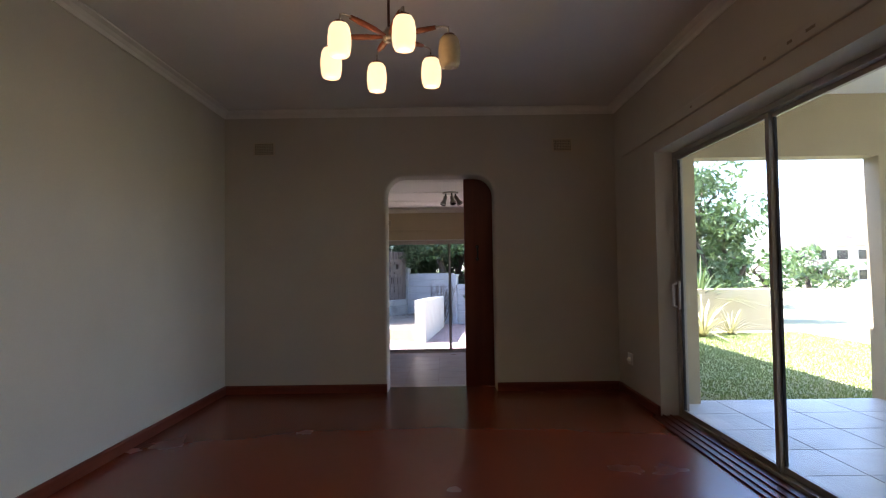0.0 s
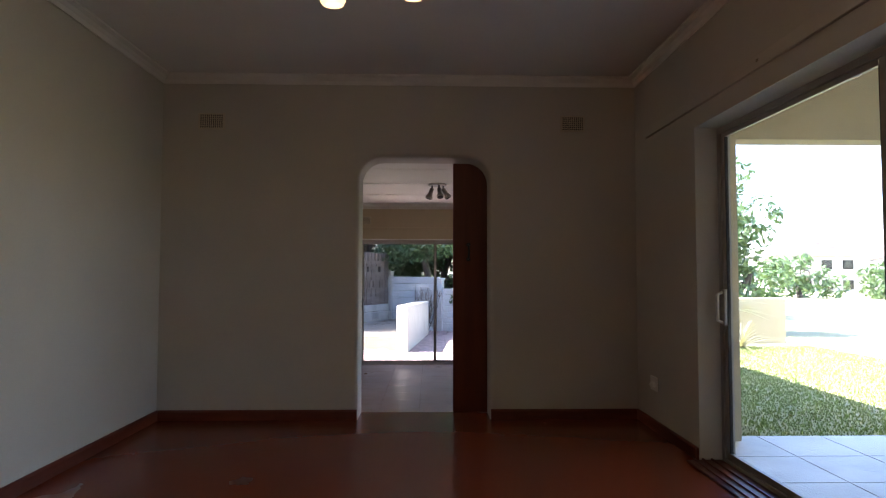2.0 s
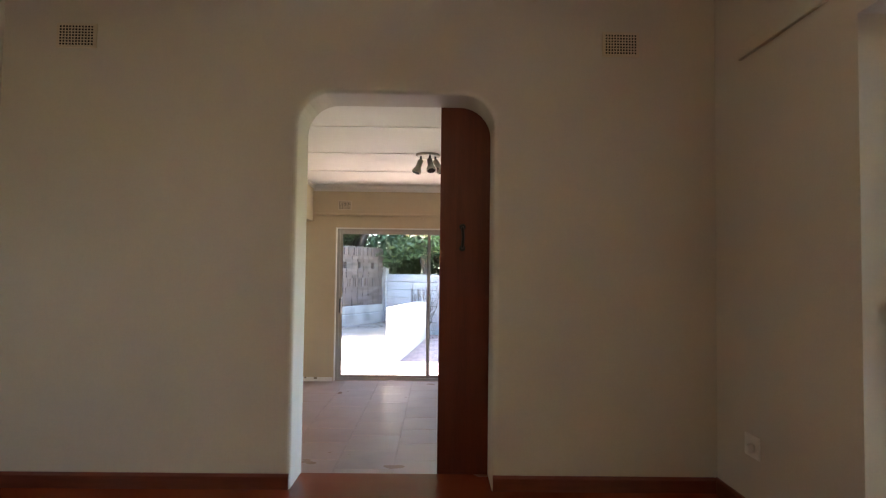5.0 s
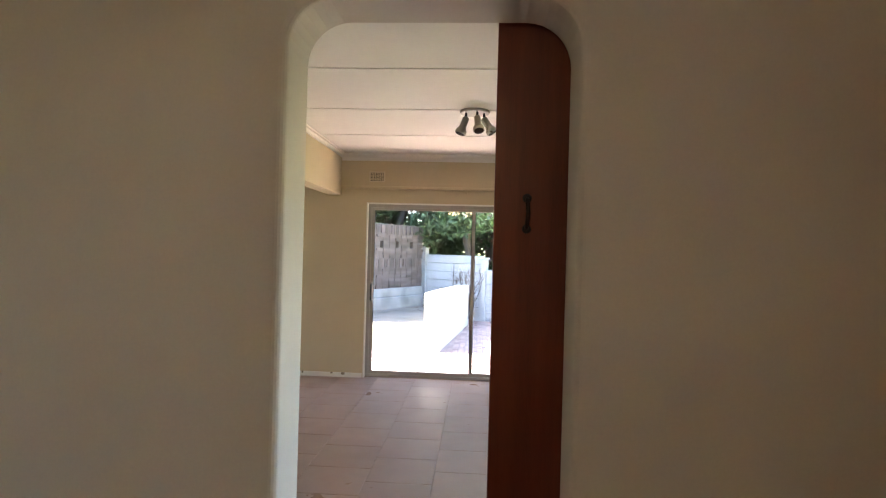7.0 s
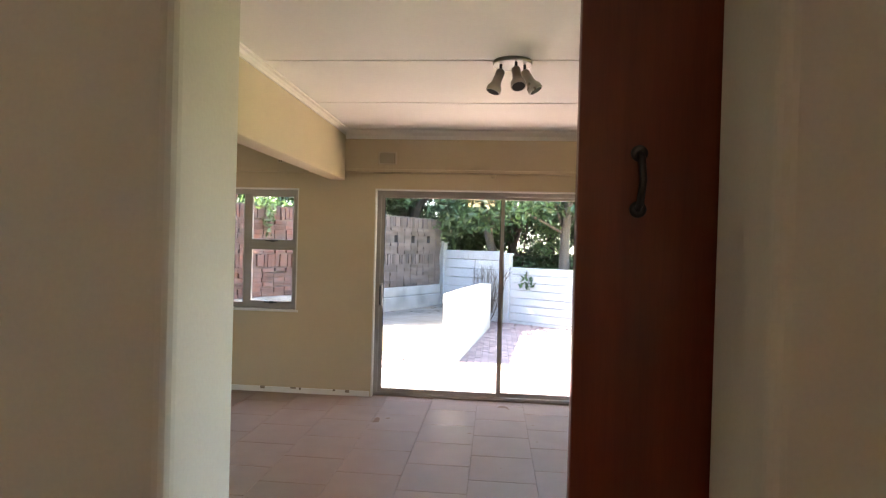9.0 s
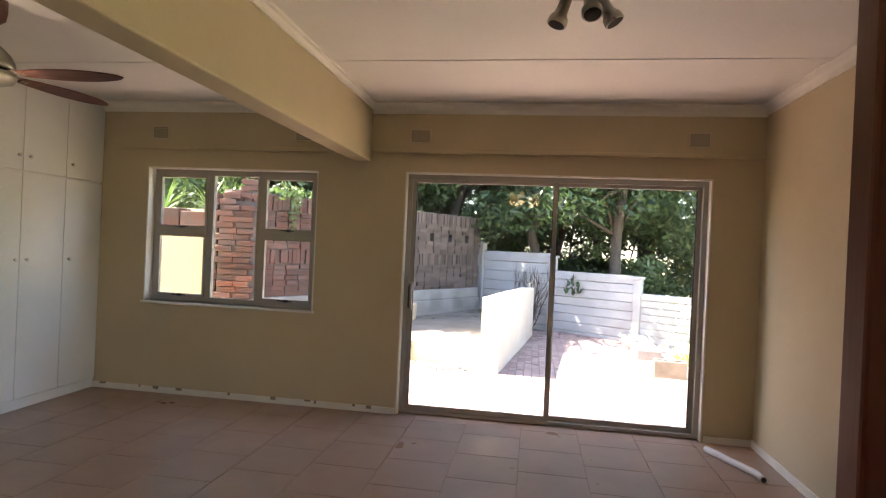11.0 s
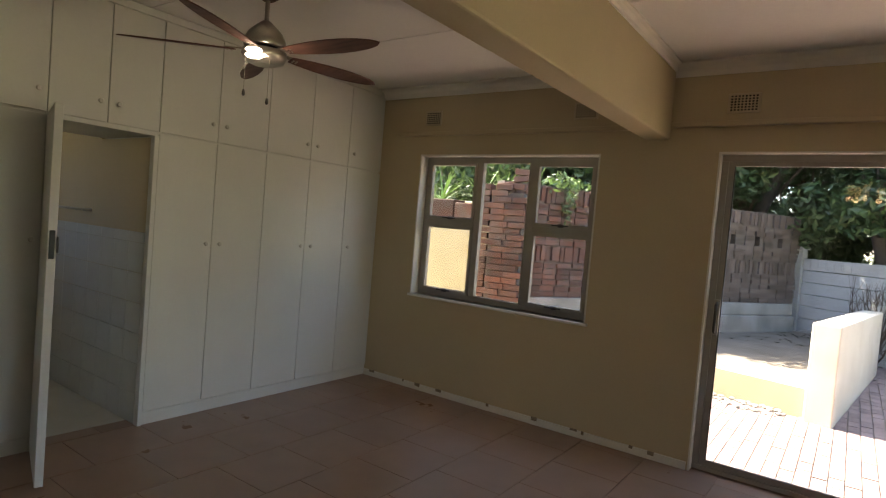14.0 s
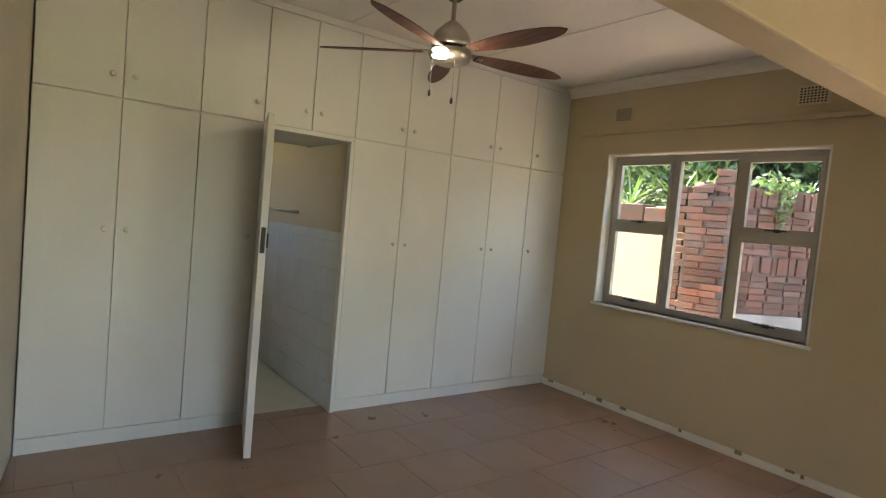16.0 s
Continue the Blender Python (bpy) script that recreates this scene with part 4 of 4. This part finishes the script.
for v in bm.verts:
    if v.co.z > 0.3:
        v.co.z += -0.02 * (v.co.y - 12.9)
solid("low_wall", bm, M["white_out"], "pale cream plastered low wall beside the terrace", "low wall")


# white precast fence stepping down
def fence():
    root = thing("precast_fence", "white precast concrete panel fence with posts", "fence")
    base, step = Vector((-0.85, 18.15, 0)), Vector((1.50, -0.86, 0))
    tops = [1.18, 0.95, 0.64, 0.44, 0.34, 0.30]
    ang = math.degrees(math.atan2(step.y, step.x))
    ln = step.length
    for i, top in enumerate(tops):
        m = Matrix.Translation(base + step * i) @ Matrix.Rotation(radians(ang), 4, "Z")
        post = part("post", boxed(-0.07, 0.07, -0.075, 0.075, ZG - 0.1, top, 0.012, m), M["precast"], root)
        part("post_cap", boxed(-0.095, 0.095, -0.10, 0.10, top, top + 0.05, 0.015, m), M["precast"], post)
        if i == len(tops) - 1:
            break
        rows = 8
        zt = top - (0.14 if i == 0 else 0.24)
        h = (zt - ZG + 0.1) / rows
        for r in range(rows):
            z = ZG - 0.1 + r * h
            bm = boxed(0.07, ln - 0.07, -0.03, 0.03, z, z + h - 0.008, 0.010, m)
            if r == rows - 1:
                n = 12
                for q in range(n):
                    a = 0.07 + (ln - 0.14) * q / n
                    box(bm, a + 0.006, a + (ln - 0.14) / n - 0.006, -0.036, -0.030, z + 0.01, z + h - 0.015, 0, m)
            part("fence_plank", bm, M["precast"], root)
    return root


fence()
root = thing("low_shrub", "small green shrub hanging over the fence", "shrub")
v, f = leaf_cloud([(1.03, 16.98, 0.50), (1.14, 16.92, 0.40), (0.95, 17.02, 0.38), (1.08, 16.95, 0.28)], [0.12, 0.11, 0.09, 0.06], 1500, 0.06, 5)
raw_part("leaves", v, f, M["leaf"], root)
part("stem", tube([(1.05, 17.32, ZG), (1.05, 17.25, 0.66), (1.04, 17.05, 0.68), (1.03, 16.98, 0.50)], 0.010, 6), M["bark"], root)


def bare_shrub(x, y, z0):
    rs = random.Random(11)
    root = thing("bare_shrub", "leafless brown shrub beside the low wall", "shrub")
    for k in range(16):
        a = rs.uniform(0, 2 * math.pi)
        p = Vector((x, y, z0))
        pts = [p]
        d = Vector((math.cos(a) * 0.35, math.sin(a) * 0.35, 1)).normalized()
        for i in range(5):
            d = (d + Vector((rs.uniform(-0.3, 0.3), rs.uniform(-0.3, 0.3), 0.1))).normalized()
            p = p + d * rs.uniform(0.2, 0.3)
            pts.append(p)
        bm = tube(pts, 0.014, 5, None, 0.25)
        for i in range(1, 5):
            for s in range(3):
                q = pts[i]
                e = (d + Vector((rs.uniform(-1, 1), rs.uniform(-1, 1), rs.uniform(0, 0.6)))).normalized()
                tube([q, q + e * 0.15, q + e * 0.28 + Vector((0, 0, 0.05))], 0.005, 4, bm, 0.4)
        part("branch", bm, M["bark"], root)


bare_shrub(0.25, 16.95, ZG)

# pebbles and fallen leaves along the terrace edge
rs = random.Random(21)
bm = bmesh.new()
for k in range(140):
    x = rs.uniform(-2.2, -0.45)
    r = rs.uniform(0.012, 0.03)
    m = Matrix.LocRotScale((x, 13.2 - rs.random() ** 2 * 0.28 - 0.12 * max(0, x + 1.3), ZG + r * 0.5), Euler((0, 0, rs.uniform(0, 3))), (r * 1.4, r, r * 0.7))
    bmesh.ops.create_icosphere(bm, subdivisions=1, radius=1.0, matrix=m)
tagged(new("pebbles", mesh_of("pebbles", bm, M["concrete"])), "grey pebbles along the terrace edge", "pebbles", "", "stuff")
rsn = np.random.RandomState(31)
cnt = 420
p = np.stack([rsn.uniform(-2.8, 2.5, cnt), rsn.uniform(13.3, 17.8, cnt)], 1)
p[:, 1] = 17.8 - (p[:, 1] - 13.3) * 0.5 * rsn.uniform(0.1, 1.0, cnt)
zz = np.where(p[:, 0] < -0.3 + 0.08 * (p[:, 1] - 13), -0.214, ZG + 0.006)
an = rsn.uniform(0, 6.28, cnt)
sz = rsn.uniform(0.02, 0.045, cnt)
quads = np.stack([np.stack([p[:, 0] + sz * np.cos(an + q) * w, p[:, 1] + sz * np.sin(an + q) * w, zz + 0.012 * (k % 2)], 1) for k, (q, w) in enumerate(((0, 1), (1.57, 0.5), (3.14, 1), (4.71, 0.5)))], 1)
me = bpy.data.meshes.new("leaf_litter")
me.from_pydata(quads.reshape(-1, 3).tolist(), [], np.arange(4 * cnt).reshape(-1, 4).tolist())
me.materials.append(M["bark"])
tagged(new("leaf_litter", me), "dry brown fallen leaves on terrace and paving", "leaf litter", "", "stuff")
root = thing("terrace_block", "cream plastered block on the terrace", "block")
part("block", boxed(-2.5, -1.74, 15.3, 15.6, -0.225, 0.06, 0.015), M["cream_out"], root)

# concrete slab and hollow block
root = thing("concrete_slab", "pale concrete slab lying beside the paving", "slab")
part("slab", boxed(-0.18, 0.18, -0.95, 0.95, ZG - 0.07, ZG + 0.10, 0.015, pose(2.08, 15.6, 0.05, 0, 0, -2)), M["concrete"], root)
root = thing("hollow_block", "hollow concrete block standing on the paving", "concrete block")
bm = bmesh.new()
for b in ((-0.2, 0.2, -0.1, -0.06), (-0.2, 0.2, 0.06, 0.1), (-0.2, -0.16, -0.06, 0.06), (-0.02, 0.02, -0.06, 0.06), (0.16, 0.2, -0.06, 0.06)):
    box(bm, *b, ZG - 0.006, ZG + 0.22, 0.004, pose(2.08, 13.5, 0, 0, 0, -6))
part("block", bm, M["block"], root)

# cream wall, planter and drainpipe outside the window
solid("wall_wing", boxed(-7.5, -3.98, 12.9, 13.15, ZG - 0.1, 1.16, 0.01), M["cream_out"], "cream plastered garden wall outside the window", "wall")
solid("soil_bank", prism([(12.95, -0.3), (13.5, 1.45), (30, 2.6), (30, -0.5)], "x", -14, -4.0), M["lawn"], "planted bank rising behind the wall", "bank")
root = thing("drain_pipe", "dark drainpipe beside the brick pier", "pipe")
part("pipe", tube([(-3.91, 12.84, ZG - 0.1), (-3.91, 12.84, 1.15)], 0.045, 12), M["bark"], root)
for k, x in enumerate((-5.2, -4.55, -4.2, -3.75)):
    strap_plant(x, 13.45 + 0.1 * (k % 2), 1.42, 34, 0.75, 20 + k, "bright green strap-leaved plant above the wall", M["leaf_light"], "bank plants")
for k, x in enumerate((-7.0, -5.6, -4.2, -3.0, -1.9)):
    tree(x, 17.6 + 0.6 * (k % 2) - (1.2 if x > -3.5 else 0) + max(0, (x + 3.7) * 1.6), 0.5, 4.2, 1.5, 60 + k, M["leaf"], "dark green shrubby tree above the bank", 480, 0.10, 24, 0.05, "bank trees")


# ================= pieces of walls, floors and paving =================
def shared(name, bm, mat):
    return mesh_of(name, bm, mat)


def piece(name, me, m, parent):
    ob = new(name, me)
    ob.parent = parent
    ob.matrix_local = m
    return ob


# floor tiles of the second room, in half-offset columns
floor_tiles = thing("floor_tiles", "beige-pink ceramic floor tiles with thin joints", "floor")
floor_tiles["kind"] = "structure"
T = 0.45
tile_me = {}


def tile_mesh(w, d, mat="tile_b"):
    key = (round(w, 3), round(d, 3), mat)
    if key not in tile_me:
        tile_me[key] = shared("tile", boxed(-w / 2, w / 2, -d / 2, d / 2, -0.006, 0, 0.0015), M[mat])
    return tile_me[key]


ncol = 14
for i in range(ncol):
    x0 = XBR - 0.01 - (i + 1) * T
    x1 = x0 + T
    x0 = max(x0, XC - 0.15)
    if x1 - x0 < 0.05:
        continue
    y = 6.10 - (T / 2 if i % 2 else 0)
    while y < YB + 0.2:
        a, b = max(y, YSTEP + 0.005), min(y + T, YB + 0.05)
        if b - a > 0.05:
            w, d = x1 - x0 - 0.004, b - a - 0.004
            piece("tile", tile_mesh(w, d), Matrix.Translation(((x0 + x1) / 2, (a + b) / 2, ZB)), floor_tiles)
        y += T

# patio tiles
patio_tiles = thing("patio_tiles", "pale grey-beige patio tiles", "patio floor")
patio_tiles["kind"] = "structure"
P = 0.50
for i in range(11):
    for j in range(18):
        piece("tile", tile_mesh(P - 0.008, P - 0.008, "patio_tile"), Matrix.Translation((XR + 0.25 + (i + 0.5) * P - 0.004, PY1 - (j + 0.5) * P, ZP)), patio_tiles)

# bathroom wall and floor tiles
bath_tiles = thing("bathroom_tiles", "glossy white wall tiles below the cream paint", "wall tiles")
bath_tiles["kind"] = "structure"
me = shared("tile", boxed(-0.0985, 0.0985, -0.008, 0, -0.0985, 0.0985, 0.002), M["wall_tile"])
for i in range(13):
    for j in range(6):
        piece("tile", me, Matrix.Translation((XC - 0.14 - 0.2 * i, YT, ZB + 0.1 + 0.2 * j)), bath_tiles)
me = shared("tile", boxed(-0.0985, 0.0985, -0.010, 0, -0.035, 0.035, 0.003), M["wall_tile"])
for i in range(13):
    piece("tile", me, Matrix.Translation((XC - 0.14 - 0.2 * i, YT, ZB + 1.235)), bath_tiles)


# brick garden wall, running askew to the house, with a raised pier
def brick_wall():
    root = thing("brick_wall", "old red brick garden wall with soldier courses and a concrete foot", "brick wall")
    a, b = Vector((-3.72, 12.72, 0)), Vector((-0.88, 17.75, 0))
    d = (b - a).normalized()
    m = Matrix.Translation(a) @ Matrix.Rotation(math.atan2(d.y, d.x), 4, "Z")
    ln = (b - a).length
    zf, top = 0.25, 1.71
    holes = [(ln - 1.62, ln - 1.50), (ln - 1.06, ln - 0.94), (ln - 0.50, ln - 0.38)]
    hz = (1.17, 1.32)
    bm = boxed(0, ln, 0.02, 0.2, zf, hz[0], 0, m)
    box(bm, 0, ln, 0.02, 0.2, hz[1], top, 0, m)
    e = 0
    for p, q in holes + [(ln, ln)]:
        box(bm, e, p, 0.02, 0.2, hz[0], hz[1], 0, m)
        e = q
    part("mortar_core", bm, M["mortar"], root)
    bm = boxed(-0.1, ln, -0.06, 0.22, ZG - 0.1, zf - 0.2, 0.02, m)
    box(bm, -0.05, ln, -0.02, 0.22, zf - 0.2, zf, 0.02, m)
    part("concrete_foot", bm, M["concrete"], root, "weathered concrete foot")
    rs = random.Random(3)
    full = shared("brick", boxed(-0.106, 0.106, 0, 0.1, -0.0335, 0.0335, 0.004), M["brick"])
    stand = shared("brick", boxed(-0.0335, 0.0335, 0, 0.1, -0.106, 0.106, 0.004), M["brick"])
    rest = bmesh.new()
    courses = []
    z = zf
    kinds = "ssssssSsssssssS"
    k = 0
    while z < top - 0.04:
        kind = kinds[k % len(kinds)]
        h = 0.225 if kind == "S" else 0.077
        courses.append((z, h, kind))
        z += h
        k += 1
    count = 0
    for n, (z, h, kind) in enumerate(courses):
        w = 0.077 if kind == "S" else 0.223
        x = w / 2 - (w / 2 if n % 2 and kind == "s" else 0)
        x = max(x, w / 2)
        while x < ln - w * 0.3:
            hole = any(p - w * 0.45 < x < q + w * 0.45 for p, q in holes) and z < hz[1] and z + h > hz[0] + 0.02
            if not hole:
                mm = m @ Matrix.Translation((x + rs.uniform(-0.012, 0.012), rs.uniform(-0.022, 0.016), z + h / 2 + rs.uniform(-0.006, 0.006))) @ Matrix.Rotation(rs.uniform(-0.05, 0.05), 4, "Y") @ Matrix.Rotation(rs.uniform(-0.06, 0.06), 4, "Z") @ Matrix.Diagonal((rs.uniform(0.86, 1.03), 1, rs.uniform(0.84, 1.03), 1))
                if x < 2.1 and count < 290:
                    piece("brick", stand if kind == "S" else full, mm, root)
                    count += 1
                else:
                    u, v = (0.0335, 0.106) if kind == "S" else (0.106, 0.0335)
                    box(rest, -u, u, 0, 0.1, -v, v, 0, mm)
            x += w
    # the far stretch wears the greyed brick in place of shade
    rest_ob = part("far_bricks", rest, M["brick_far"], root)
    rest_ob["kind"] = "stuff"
    # pier at the near end
    pier = pose(-3.74, 12.62, 0, 0, 0, 12)
    part("pier_core", boxed(-0.10, 0.32, 0.02, 0.30, ZG - 0.1, 1.55, 0, pier), M["mortar"], root)
    z = ZG
    n = 0
    while z < 1.62:
        lim = 2 if z < 1.45 else 1
        for q in range(lim):
            x = -0.006 + 0.223 * q + (0.05 if n % 2 else 0) + rs.uniform(-0.03, 0.03)
            piece("brick", full, pier @ Matrix.Translation((x, rs.uniform(-0.01, 0.01), z + 0.038)), root)
        for q in range(1):
            piece("brick", full, pier @ Matrix.Translation((-0.125 + rs.uniform(-0.01, 0.01), 0.15, z + 0.038)) @ Matrix.Rotation(math.pi / 2, 4, "Z"), root)
        z += 0.077
        n += 1
    for q, (x, z, t) in enumerate(((0.20, 1.64, 8), (0.27, 1.73, -6), (0.28, 1.81, 4), (0.06, 1.64, -10))):
        piece("brick", full, pier @ Matrix.Translation((x, 0.03, z)) @ Matrix.Rotation(radians(t), 4, "Y"), root)
    return root, m


wall_root, wall_m = brick_wall()
root = thing("creeper", "bright green creeper hanging over the brick wall", "creeper")
cs = [wall_m @ Vector((0.92 + 0.05 * math.sin(3 * k), -0.07, 1.72 - 0.09 * k)) for k in range(6)] + [wall_m @ Vector((0.72 + 0.16 * k, -0.02, 1.76)) for k in range(5)]
v, f = leaf_cloud([tuple(c) for c in cs], [0.15 - 0.018 * (k % 6) for k in range(11)], 1500, 0.05, 8)
raw_part("leaves", v, f, M["leaf_light"], root)
# brick planter course on the cream wall
root = thing("planter_bricks", "brown clay planter blocks on the cream wall", "planter")
rs = random.Random(9)
for k in range(9):
    x = -7.3 + 0.41 * k
    bm = boxed(x - 0.195, x + 0.195, 12.93 + rs.uniform(0, 0.03), 13.25, 1.162, 1.44 + rs.uniform(-0.05, 0.08), 0.012)
    part("block", bm, M["brick"], root)

# pavers of the yard
pavers = thing("yard_pavers", "red-brown brick pavers of the sunny yard", "paving")
pavers["kind"] = "structure"
paver_me = shared("paver", boxed(-0.0965, 0.0965, -0.0465, 0.0465, -0.012, 0, 0.004), M["paver"])
rest = bmesh.new()
rs = random.Random(2)
row = 0
made = 0
x = -3.85
while x < 2.6:
    y = 10.75 + (0.1 if row % 2 else 0)
    while y < 17.3:
        in_terrace = y > 13.1 and x < -0.3 + 0.08 * (y - 13)
        if not in_terrace:
            mm = Matrix.Translation((x, y, ZG + rs.uniform(-0.003, 0.003))) @ Matrix.Rotation(math.pi / 2, 4, "Z")
            if -0.1 < x < 1.3 and 12.7 < y < 15.0 and made < 290:
                piece("paver", paver_me, mm, pavers)
                made += 1
            else:
                box(rest, -0.0965, 0.0965, -0.0465, 0.0465, -0.012, 0, 0, mm)
        y += 0.2
    x += 0.1
    row += 1
ob = part("far_pavers", rest, M["paver_far"], pavers)
ob["kind"] = "stuff"
